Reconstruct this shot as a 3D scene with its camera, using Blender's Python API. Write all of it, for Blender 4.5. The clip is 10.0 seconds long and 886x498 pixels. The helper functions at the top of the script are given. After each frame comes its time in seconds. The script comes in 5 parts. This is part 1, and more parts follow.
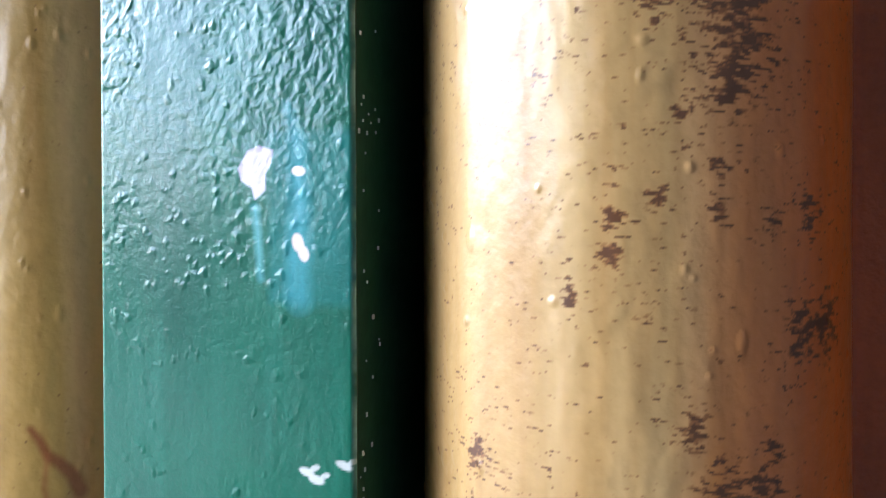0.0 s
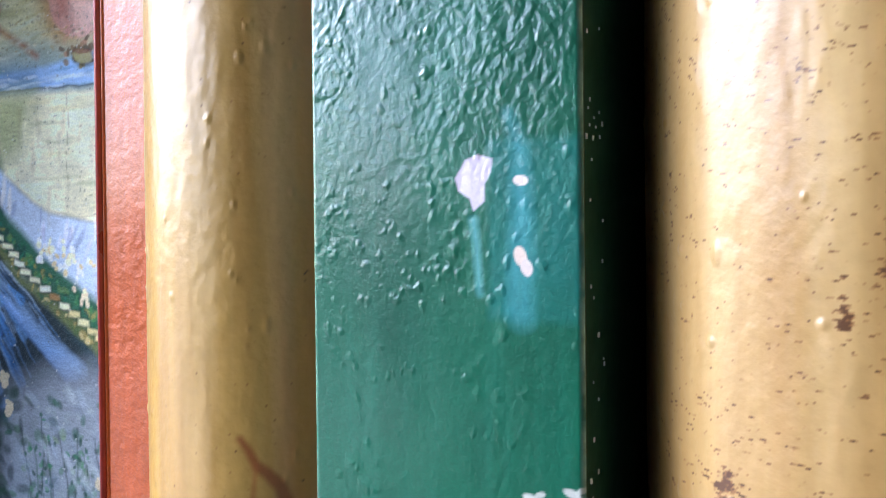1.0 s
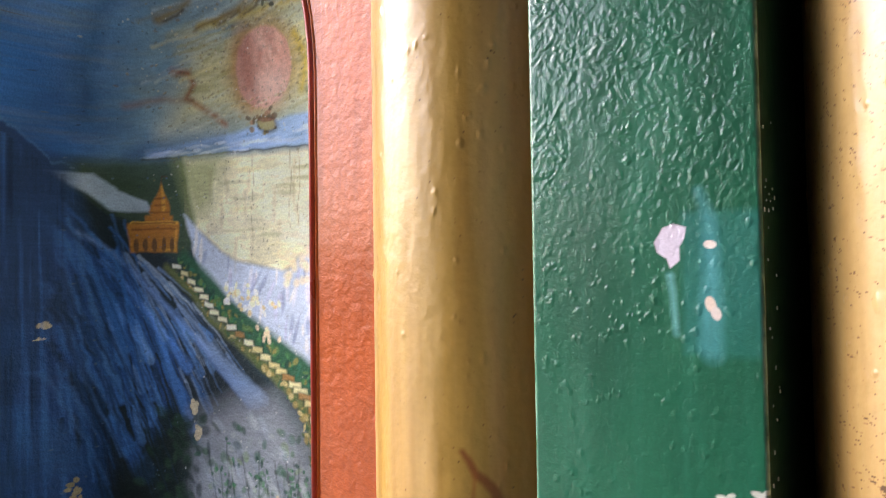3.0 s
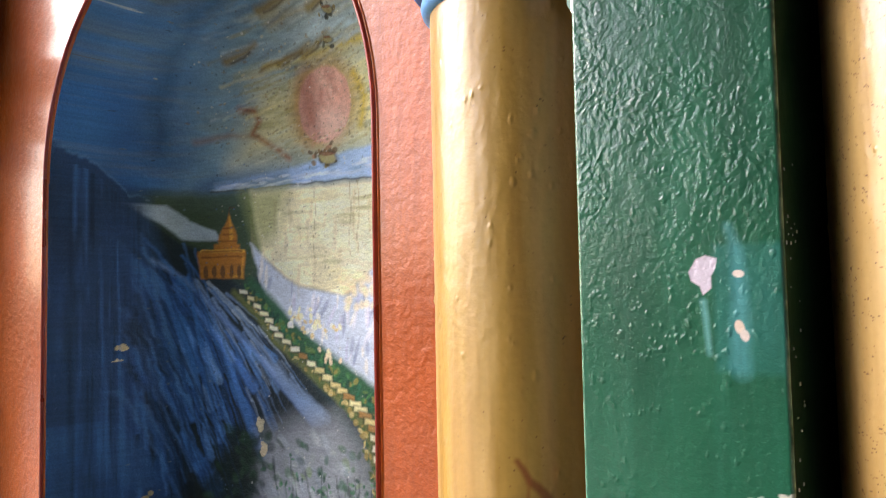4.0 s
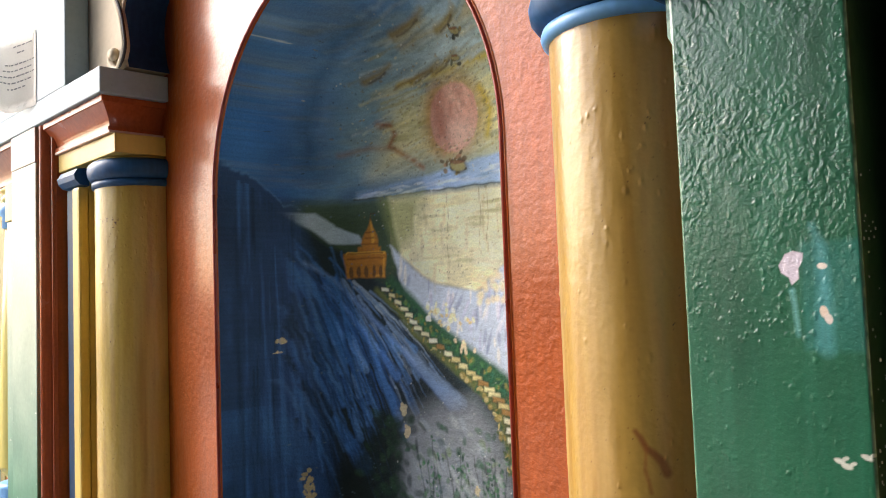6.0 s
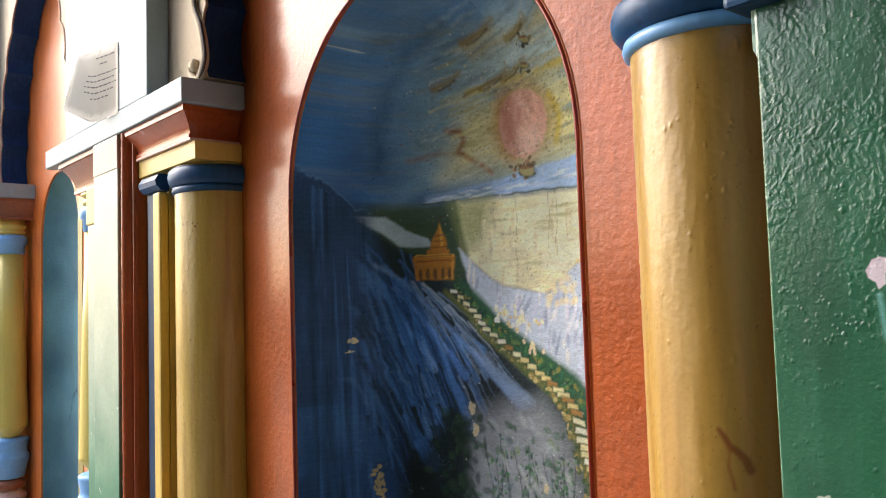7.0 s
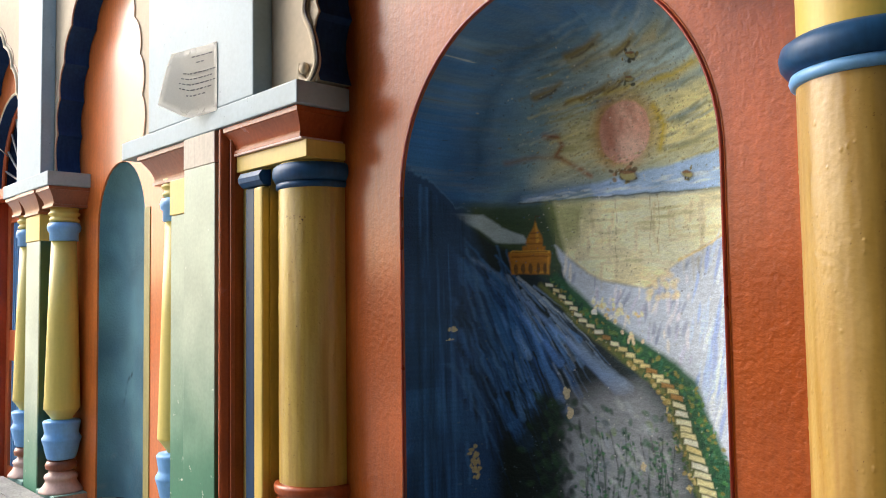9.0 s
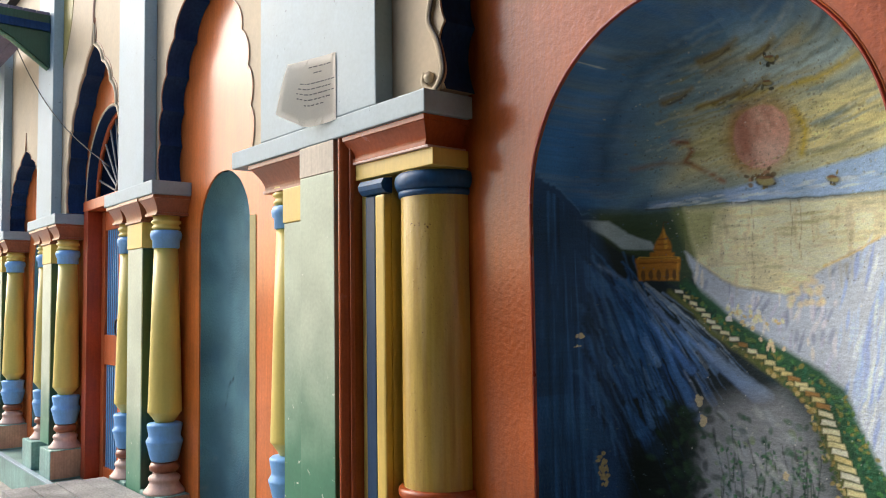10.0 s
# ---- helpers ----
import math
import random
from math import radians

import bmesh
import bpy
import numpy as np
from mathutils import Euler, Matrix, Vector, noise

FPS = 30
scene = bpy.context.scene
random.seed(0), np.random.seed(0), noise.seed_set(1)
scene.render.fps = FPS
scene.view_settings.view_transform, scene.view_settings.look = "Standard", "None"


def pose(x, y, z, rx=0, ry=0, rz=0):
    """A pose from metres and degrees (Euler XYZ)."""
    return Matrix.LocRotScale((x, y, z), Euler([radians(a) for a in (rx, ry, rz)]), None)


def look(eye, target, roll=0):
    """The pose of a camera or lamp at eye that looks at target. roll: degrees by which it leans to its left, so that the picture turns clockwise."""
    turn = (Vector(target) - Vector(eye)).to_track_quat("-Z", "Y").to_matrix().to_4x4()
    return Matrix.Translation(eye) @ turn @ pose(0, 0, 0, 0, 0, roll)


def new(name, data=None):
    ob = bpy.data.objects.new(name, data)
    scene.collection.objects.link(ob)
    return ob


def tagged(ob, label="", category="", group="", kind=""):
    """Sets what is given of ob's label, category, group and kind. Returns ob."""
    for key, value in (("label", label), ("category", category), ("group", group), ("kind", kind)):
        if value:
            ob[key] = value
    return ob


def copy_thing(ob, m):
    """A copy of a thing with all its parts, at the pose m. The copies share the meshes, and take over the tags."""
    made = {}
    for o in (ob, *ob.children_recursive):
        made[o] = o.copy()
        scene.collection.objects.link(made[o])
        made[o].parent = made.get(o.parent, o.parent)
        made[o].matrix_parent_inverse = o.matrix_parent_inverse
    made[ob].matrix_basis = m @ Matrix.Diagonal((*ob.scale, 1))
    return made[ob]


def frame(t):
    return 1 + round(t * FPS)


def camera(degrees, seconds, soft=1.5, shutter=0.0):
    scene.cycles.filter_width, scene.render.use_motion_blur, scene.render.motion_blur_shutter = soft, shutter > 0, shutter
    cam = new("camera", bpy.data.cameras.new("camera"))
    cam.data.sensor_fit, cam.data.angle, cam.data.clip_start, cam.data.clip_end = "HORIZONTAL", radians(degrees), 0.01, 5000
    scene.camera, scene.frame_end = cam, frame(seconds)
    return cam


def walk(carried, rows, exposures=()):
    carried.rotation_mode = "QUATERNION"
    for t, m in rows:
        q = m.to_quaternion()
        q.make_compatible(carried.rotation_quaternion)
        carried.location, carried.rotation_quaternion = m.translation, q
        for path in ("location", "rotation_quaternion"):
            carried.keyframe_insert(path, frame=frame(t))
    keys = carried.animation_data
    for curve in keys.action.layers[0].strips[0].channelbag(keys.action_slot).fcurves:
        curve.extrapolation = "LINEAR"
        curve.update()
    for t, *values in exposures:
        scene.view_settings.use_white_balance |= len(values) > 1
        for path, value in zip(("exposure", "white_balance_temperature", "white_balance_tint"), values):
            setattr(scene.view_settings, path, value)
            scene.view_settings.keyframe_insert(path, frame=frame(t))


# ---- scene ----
cam = camera(56.2, 10.0, soft=1.0)
PATH = [
    (0, (0.347, -0.57, 1.532), (-0.27, 1.333, 1.513), -0.2),
    (0.5, (0.296, -0.551, 1.536), (-0.493, 1.287, 1.516), -0.6),
    (1, (0.274, -0.56, 1.543), (-0.64, 1.218, 1.521), -0.6),
    (1.5, (0.263, -0.593, 1.55), (-0.739, 1.138, 1.541), -0.9),
    (2, (0.26, -0.649, 1.553), (-0.803, 1.045, 1.569), -1.1),
    (2.5, (0.264, -0.701, 1.554), (-0.835, 0.97, 1.598), -0.9),
    (4, (0.329, -0.847, 1.561), (-0.891, 0.733, 1.689), -1.1),
    (4.5, (0.367, -0.879, 1.557), (-0.923, 0.642, 1.696), -1.2),
    (5, (0.411, -0.929, 1.555), (-0.95, 0.532, 1.674), -1.6),
    (5.5, (0.437, -0.963, 1.557), (-0.969, 0.454, 1.674), -1.9),
    (7, (0.45, -1.084, 1.562), (-1.068, 0.212, 1.694), -1.8),
    (7.5, (0.432, -1.165, 1.561), (-1.119, 0.091, 1.687), -1.3),
    (8, (0.396, -1.29, 1.562), (-1.151, -0.028, 1.68), -1.0),
    (8.5, (0.366, -1.404, 1.555), (-1.145, -0.098, 1.671), -0.5),
    (9, (0.323, -1.536, 1.564), (-1.151, -0.189, 1.68), -0.8),
    (9.5, (0.261, -1.646, 1.577), (-1.243, -0.334, 1.697), -0.9),
    (10, (0.156, -1.751, 1.574), (-1.393, -0.493, 1.703), -0.8),
]
walk(cam, [(t, look(eye, target, roll)) for t, eye, target, roll in PATH],
     exposures=[(0.0, 2.55, 4800, 13), (1.0, 2.35, 4950, 14), (2.5, 2.2, 5750, 17), (5.5, 2.0, 6400, 12), (7.5, 1.75, 6600, 11), (9.0, 1.55, 6500, 9), (10.0, 1.3, 6500, 9)])

# ---- light ----
SUN_AZ, SUN_EL = 246.0, 35.0      # degrees: compass-like, from +y clockwise
world = bpy.data.worlds.new("sky")
scene.world = world
world.use_nodes = True
wn = world.node_tree.nodes
sky = wn.new("ShaderNodeTexSky")
sky.sky_type = 'NISHITA'
sky.sun_disc = False
sky.sun_elevation, sky.sun_rotation = radians(SUN_EL), radians(SUN_AZ)
sky.air_density, sky.dust_density = 1.0, 2.8
wn["Background"].inputs["Strength"].default_value = 0.13
world.node_tree.links.new(sky.outputs[0], wn["Background"].inputs["Color"])
sun = new("sun", bpy.data.lights.new("sun", 'SUN'))
sun.data.energy, sun.data.angle, sun.data.color = 0.85, radians(40), (1.0, 0.96, 0.90)
_a, _e = radians(SUN_AZ), radians(SUN_EL)
sun.matrix_world = look((math.sin(_a) * math.cos(_e) * 20, math.cos(_a) * math.cos(_e) * 20, math.sin(_e) * 20), (0, 0, 0))


# ---- materials ----
def lin(r, g, b):
    """Linear colour from 0-255 sRGB."""
    f = lambda c: c / 12.92 if c <= 0.04045 else ((c + 0.055) / 1.055) ** 2.4
    return tuple(f(v / 255.0) for v in (r, g, b))


def paint(name, colour, rough=0.4, bump=0.3, size=90.0, grime=0.25, attribute="", worn=None, worn_at=0.68, coat=0.0, streak=True, fade=None, gloss=0.12, coat_rough=0.18, spec=0.5):
    """Brushed enamel or limewash on plaster: two scales of colour change, lumps and pits, and optional worn-through spots."""
    m = bpy.data.materials.new(name)
    m.use_nodes = True
    n, l = m.node_tree.nodes, m.node_tree.links
    p = n["Principled BSDF"]
    co = n.new("ShaderNodeTexCoord")
    big = n.new("ShaderNodeTexNoise")
    big.inputs["Scale"].default_value, big.inputs["Detail"].default_value = 3.5, 6
    fine = n.new("ShaderNodeTexNoise")
    fine.inputs["Scale"].default_value, fine.inputs["Detail"].default_value = size, 5
    geo = n.new("ShaderNodeNewGeometry")
    for t in (big, fine):
        l.new(geo.outputs["Position"], t.inputs["Vector"])
    # brush streaks run down the surface
    sm = n.new("ShaderNodeMapping")
    sm.inputs["Scale"].default_value = (70, 70, 4)
    st = n.new("ShaderNodeTexNoise")
    st.inputs["Scale"].default_value, st.inputs["Detail"].default_value = 1.0, 4
    l.new(geo.outputs["Position"], sm.inputs["Vector"])
    l.new(sm.outputs[0], st.inputs["Vector"])
    if attribute:
        base = n.new("ShaderNodeAttribute")
        base.attribute_name = attribute
        src = base.outputs["Color"]
    else:
        base = n.new("ShaderNodeRGB")
        base.outputs[0].default_value = (*colour, 1)
        src = base.outputs[0]

    if fade:
        # the lower coat was brushed out upwards into the upper one
        sep = n.new("ShaderNodeSeparateXYZ")
        l.new(geo.outputs["Position"], sep.inputs[0])
        wav = n.new("ShaderNodeMath")
        wav.operation = 'MULTIPLY_ADD'
        wav.inputs[1].default_value = 0.5
        l.new(big.outputs["Fac"], wav.inputs[0])
        l.new(sep.outputs["Z"], wav.inputs[2])
        fr = n.new("ShaderNodeMapRange")
        fr.interpolation_type = 'SMOOTHSTEP'
        fr.inputs[1].default_value, fr.inputs[2].default_value = fade[1] + 0.25, fade[2] + 0.25
        l.new(wav.outputs[0], fr.inputs[0])
        fm = n.new("ShaderNodeMix")
        fm.data_type = 'RGBA'
        fm.inputs["A"].default_value = (*fade[0], 1)
        l.new(src, fm.inputs["B"])
        l.new(fr.outputs[0], fm.inputs["Factor"])
        src = fm.outputs["Result"]

    def vary(src, tex, amount):
        r = n.new("ShaderNodeMapRange")
        r.inputs[1].default_value, r.inputs[2].default_value = 0.3, 0.7
        r.inputs[3].default_value, r.inputs[4].default_value = 1 - amount, 1 + amount * 0.6
        l.new(tex.outputs["Fac"], r.inputs[0])
        mx = n.new("ShaderNodeVectorMath")
        mx.operation = 'SCALE'
        l.new(src, mx.inputs[0])
        l.new(r.outputs[0], mx.inputs["Scale"])
        return mx.outputs[0]

    src = vary(src, big, grime)
    src = vary(src, fine, grime * 0.5)
    if streak:
        src = vary(src, st, grime * 0.6)
    if worn:
        w = n.new("ShaderNodeTexNoise")
        w.inputs["Scale"].default_value, w.inputs["Detail"].default_value = 22.0, 8
        w.inputs["Roughness"].default_value = 0.65
        l.new(geo.outputs["Position"], w.inputs["Vector"])
        ramp = n.new("ShaderNodeMapRange")
        ramp.inputs[1].default_value, ramp.inputs[2].default_value = worn_at, worn_at + 0.02
        l.new(w.outputs["Fac"], ramp.inputs[0])
        mix = n.new("ShaderNodeMix")
        mix.data_type = 'RGBA'
        l.new(ramp.outputs[0], mix.inputs["Factor"])
        l.new(src, mix.inputs["A"])
        mix.inputs["B"].default_value = (*worn, 1)
        src = mix.outputs["Result"]
    l.new(src, p.inputs["Base Color"])
    rr = n.new("ShaderNodeMapRange")
    rr.inputs[3].default_value, rr.inputs[4].default_value = max(0.05, rough - gloss), min(1, rough + gloss)
    l.new(big.outputs["Fac"], rr.inputs[0])
    l.new(rr.outputs[0], p.inputs["Roughness"])
    p.inputs["Coat Weight"].default_value = coat
    p.inputs["Specular IOR Level"].default_value = spec
    p.inputs["Coat Roughness"].default_value = coat_rough
    mid = n.new("ShaderNodeTexNoise")
    mid.inputs["Scale"].default_value, mid.inputs["Detail"].default_value = size * 0.35, 3
    l.new(geo.outputs["Position"], mid.inputs["Vector"])
    add = n.new("ShaderNodeMath")
    add.operation = 'MULTIPLY_ADD'
    add.inputs[1].default_value = 0.4
    l.new(fine.outputs["Fac"], add.inputs[0])
    l.new(mid.outputs["Fac"], add.inputs[2])
    b = n.new("ShaderNodeBump")
    b.inputs["Strength"].default_value, b.inputs["Distance"].default_value = bump, 0.004
    l.new(add.outputs[0], b.inputs["Height"])
    l.new(b.outputs[0], p.inputs["Normal"])
    return m


M_GREEN = paint("green_enamel", (0.022, 0.15, 0.085), 0.33, 0.55, 80, 0.25)
M_PALEGREEN = paint("pale_green_paint", (0.25, 0.40, 0.25), 0.45, 0.25, 60, 0.3, worn=(0.6, 0.65, 0.55), worn_at=0.70)
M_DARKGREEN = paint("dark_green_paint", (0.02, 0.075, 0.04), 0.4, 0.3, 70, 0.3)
M_PIERFADE = paint("green_to_pale_limewash", (0.42, 0.50, 0.38), 0.48, 0.25, 60, 0.17, streak=False, worn=(0.62, 0.66, 0.56), worn_at=0.65, fade=((0.055, 0.22, 0.125), 0.80, 1.55))
M_SLIMFADE = paint("pale_green_limewash", (0.52, 0.57, 0.43), 0.5, 0.25, 60, 0.17, streak=False, worn=(0.62, 0.66, 0.56), worn_at=0.66, fade=((0.08, 0.27, 0.16), 0.42, 1.15))
M_YELLOW = paint("yellow_enamel", (0.66, 0.47, 0.105), 0.45, 0.2, 60, 0.09)
M_LEMON = paint("lemon_enamel", (0.68, 0.54, 0.13), 0.42, 0.15, 60, 0.07)
M_ORANGE = paint("orange_enamel", (0.41, 0.082, 0.005), 0.45, 0.95, 130, 0.2, gloss=0.08, coat=0.6, coat_rough=0.17, spec=0.2, worn=(0.50, 0.16, 0.06), worn_at=0.74)
M_ORANGE2 = paint("orange_gloss", (0.66, 0.17, 0.035), 0.42, 0.12, 60, 0.2, gloss=0.05, coat=0.5, coat_rough=0.15, spec=0.2, worn=(0.72, 0.55, 0.45), worn_at=0.74)
M_CREAM = paint("cream_limewash", (0.52, 0.42, 0.285), 0.65, 0.3, 45, 0.13, streak=False)
M_PALEBLUE = paint("pale_blue_limewash", (0.32, 0.42, 0.48), 0.55, 0.3, 55, 0.12, streak=False, worn=(0.20, 0.25, 0.29), worn_at=0.645)
M_BLUE = paint("blue_enamel", (0.019, 0.085, 0.215), 0.42, 0.25, 60, 0.25, spec=0.3)
# darker copy of the blue enamel, with the recessed strip's shade in its colour
M_BLUE_SHADED = paint("blue_enamel_shaded", (0.010, 0.048, 0.12), 0.42, 0.2, 60, 0.2, spec=0.3)
M_LIGHTBLUE = paint("light_blue_paint", (0.19, 0.45, 0.84), 0.42, 0.15, 60, 0.13, worn=(0.6, 0.66, 0.75), worn_at=0.73)
M_NAVY = paint("navy_paint", (0.020, 0.054, 0.15), 0.75, 0.25, 60, 0.3, spec=0.1)
M_MAUVE = paint("mauve_grey_boards", (0.20, 0.17, 0.24), 0.7, 0.3, 60, 0.3)
M_BROWN = paint("red_brown_enamel", (0.38, 0.082, 0.024), 0.24, 0.35, 90, 0.22, spec=0.35)
M_FADED = paint("faded_pink_limewash", (0.50, 0.44, 0.36), 0.55, 0.3, 55, 0.2)
M_PINK = paint("dusty_pink_paint", (0.64, 0.42, 0.34), 0.5, 0.2, 50, 0.14)
M_RED = paint("dark_red_paint", (0.30, 0.03, 0.015), 0.3, 0.3, 60, 0.25)
M_DOOR = paint("orange_red_wood_paint", (0.56, 0.125, 0.035), 0.35, 0.2, 60, 0.2)
M_DARKLINE = paint("dark_outline", (0.05, 0.035, 0.03), 0.6, 0.2, 60, 0.3)
M_TAN = paint("tan_plaster", (0.60, 0.38, 0.25), 0.6, 0.4, 50, 0.25)
M_IRON = paint("dark_iron", (0.025, 0.025, 0.03), 0.8, 0.3, 120, 0.3)
M_WHITE = paint("pale_glint_white", (0.72, 0.68, 0.74), 0.7, 0.5, 200, 0.15)
M_PAPER = paint("notice_paper", (0.80, 0.77, 0.70), 0.8, 0.1, 150, 0.08, streak=False)
M_INK = paint("grey_ink", (0.25, 0.25, 0.26), 0.8, 0.05, 150, 0.3, streak=False)
M_WOOD = paint("weathered_wood", (0.36, 0.35, 0.335), 0.8, 0.6, 120, 0.45)
M_STONE = paint("grey_stone", (0.13, 0.125, 0.115), 0.8, 0.5, 60, 0.3)
M_CONCRETE = paint("courtyard_floor", (0.48, 0.44, 0.39), 0.85, 0.5, 40, 0.35, streak=False)
M_PLINTH = paint("sea_green_plinth_paint", (0.26, 0.44, 0.39), 0.5, 0.3, 50, 0.3, worn=(0.4, 0.45, 0.42), worn_at=0.70)
M_OLIVE = paint("olive_yellow_paint", (0.36, 0.30, 0.09), 0.5, 0.3, 50, 0.2)
M_BROWN2 = paint("brown_limewash", (0.32, 0.105, 0.05), 0.34, 0.3, 60, 0.25)
M_RED2 = paint("dark_red_timber", (0.38, 0.060, 0.020), 0.38, 0.2, 60, 0.25)
M_IRONPALE = paint("pale_iron", (0.35, 0.35, 0.33), 0.5, 0.2, 100, 0.3)
# near-black, so that the added closing surfaces bounce hardly any light
M_DIM = paint("shade_dark_plaster", (0.05, 0.045, 0.04), 0.7, 0.3, 40, 0.3)
M_MURAL = paint("mural_paint", (0.1, 0.1, 0.1), 0.45, 0.9, 220, 0.3, attribute="paint", streak=False, spec=0.22)
M_PIERPAINT = paint("green_enamel_layers", (0.1, 0.1, 0.1), 0.38, 0.22, 400, 0.12, attribute="paint", streak=False, gloss=0.05, coat=1.0, coat_rough=0.20, spec=0.3)
M_COLPAINT = paint("yellow_enamel_layers", (0.1, 0.1, 0.1), 0.36, 0.3, 120, 0.10, attribute="paint", gloss=0.06, coat=0.4, coat_rough=0.2)


# ---- helpers ----
def part(name, bm, material, parent=None, label="", smooth=False):
    me = bpy.data.meshes.new(name)
    bmesh.ops.recalc_face_normals(bm, faces=bm.faces[:])
    bm.to_mesh(me)
    bm.free()
    me.materials.append(material)
    if smooth:
        me.shade_smooth()
    ob = new(name, me)
    if parent:
        ob.parent = parent
    if label:
        tagged(ob, label)
    return ob


def thing(name, label, category, group="", kind="", at=(0, 0, 0)):
    ob = new(name)
    ob.location = at
    ob.empty_display_size = 0.1
    return tagged(ob, label, category, group, kind)


def box(x0, x1, y0, y1, z0, z1, bevel=0.0, bm=None):
    bm = bm or bmesh.new()
    v = bmesh.ops.create_cube(bm, size=1)["verts"]
    for p in v:
        p.co = Vector((x0 if p.co.x < 0 else x1, y0 if p.co.y < 0 else y1, z0 if p.co.z < 0 else z1))
    if bevel:
        e = list({e for p in v for e in p.link_edges})
        bmesh.ops.bevel(bm, geom=e, offset=bevel, segments=2, profile=0.6, affect='EDGES')
    return bm


def lathe(profile, cx=0.0, cy=0.0, segs=48, bm=None):
    """Turns (radius, z) pairs about an upright axis."""
    bm = bm or bmesh.new()
    rings = []
    for r, z in profile:
        rings.append([bm.verts.new((cx + r * math.cos(a), cy + r * math.sin(a), z)) for a in (2 * math.pi * i / segs for i in range(segs))])
    for a, b in zip(rings, rings[1:]):
        for i in range(segs):
            bm.faces.new((a[i], a[(i + 1) % segs], b[(i + 1) % segs], b[i]))
    bm.faces.new(rings[0][::-1])
    bm.faces.new(rings[-1])
    return bm


def plate(outer, holes, y0, y1, bm=None):
    """An upright slab in x and z with holes, between y0 and y1."""
    bm = bm or bmesh.new()
    edges = []
    for loop in (outer, *holes):
        vs = [bm.verts.new((x, y0, z)) for x, z in loop]
        edges += [bm.edges.new((vs[i], vs[(i + 1) % len(vs)])) for i in range(len(vs))]
    faces = [g for g in bmesh.ops.triangle_fill(bm, edges=edges, use_beauty=True)["geom"] if isinstance(g, bmesh.types.BMFace)]
    ext = bmesh.ops.extrude_face_region(bm, geom=faces, use_keep_orig=True)
    bmesh.ops.translate(bm, verts=[g for g in ext["geom"] if isinstance(g, bmesh.types.BMVert)], vec=(0, y1 - y0, 0))
    return bm


def sweep(points, radius, closed=False, segs=8, bm=None):
    """A round bar along a line of points."""
    bm = bm or bmesh.new()
    pts = [Vector(p) for p in points]
    rings = []
    for i, p in enumerate(pts):
        a = pts[i - 1] if (i or closed) else p
        b = pts[(i + 1) % len(pts)] if (i + 1 < len(pts) or closed) else p
        d = (b - a).normalized()
        u = d.orthogonal().normalized() if not rings else (u - d * u.dot(d)).normalized()
        w = d.cross(u)
        rings.append([bm.verts.new(p + radius * (math.cos(t) * u + math.sin(t) * w)) for t in (2 * math.pi * k / segs for k in range(segs))])
    for a, b in zip(rings, rings[1:] + ([rings[0]] if closed else [])):
        for k in range(segs):
            bm.faces.new((a[k], a[(k + 1) % segs], b[(k + 1) % segs], b[k]))
    if not closed:
        bm.faces.new(rings[0][::-1])
        bm.faces.new(rings[-1])
    return bm


def moulding(section, x0, x1, bm=None):
    """A section of (y, z) pairs run along x."""
    bm = bm or bmesh.new()
    a = [bm.verts.new((x0, y, z)) for y, z in section]
    b = [bm.verts.new((x1, y, z)) for y, z in section]
    n = len(section)
    for i in range(n):
        bm.faces.new((a[i], a[(i + 1) % n], b[(i + 1) % n], b[i]))
    bm.faces.new(a[::-1])
    bm.faces.new(b)
    return bm


# ---- plan ----
FRONT, BACK = 0.08, 0.22            # planes of the arcade wall and of the recessed bays
SPRING, TOP = 2.33, 4.6
PIERS = (0.0, -2.84, -5.13, -7.27, -9.12)
NICHE_X, NICHE_R, NICHE_SPRING, NICHE_SILL = -1.222, 0.58, 1.89, 0.6
NICHE_DEEP = 0.43


def arch_outline(cx, r, spring, sill, steps=40):
    """A round-headed opening as (x, z) pairs."""
    return [(cx + r, sill)] + [(cx + r * math.cos(a), spring + r * math.sin(a)) for a in (math.pi * i / steps for i in range(steps + 1))] + [(cx - r, sill)]


def cusped_outline(cx, half, z0, rise, lobes=6, depth=0.035):
    """A many-lobed pointed arch, with the cusps pointing into the opening."""
    def edge(u):
        # half-width falls off slowly, then fast towards the apex
        return half * (1 - u ** 2.6), z0 + rise * (u ** 0.92)
    side = []
    per = 9
    for i in range(lobes):
        for k in range(per):
            u = (i + k / per) / lobes
            w, z = edge(u)
            bulge = depth * (math.sin(math.pi * k / per) ** 0.7)
            side.append((w - depth + bulge, z + 0.3 * bulge))
    right = [(cx + w, z) for w, z in side]
    left = [(cx - w, z) for w, z in side[::-1]]
    return right + [(cx + 0.03, z0 + rise), (cx, z0 + rise + 0.16), (cx - 0.03, z0 + rise)] + left


# ---- ground and setting ----
tagged(part("ground", box(-40, 30, -60, 8, -0.3, 0.0), M_CONCRETE), "worn grey stone courtyard floor", "ground", kind="structure")
tagged(part("plinth", box(-14, 0.75, -0.06, 0.9, 0.0, 0.235, 0.012), M_PLINTH), "low sea-green painted plinth along the wall", "plinth", kind="structure")
tagged(part("trim_nosing", box(-14, -2.41, -0.078, -0.034, 0.2365, 0.252, 0.005), M_PALEBLUE), "pale worn nosing along the plinth edge", "trim", kind="structure")
# unseen east and south walls, floor and ceiling, added to keep light off the right
tagged(part("wall_blocker_east", box(0.75, 1.0, -6.2, 1.1, 0.0, 4.6), M_DIM), "plain unseen wall added to block light from the east", "wall", kind="structure")
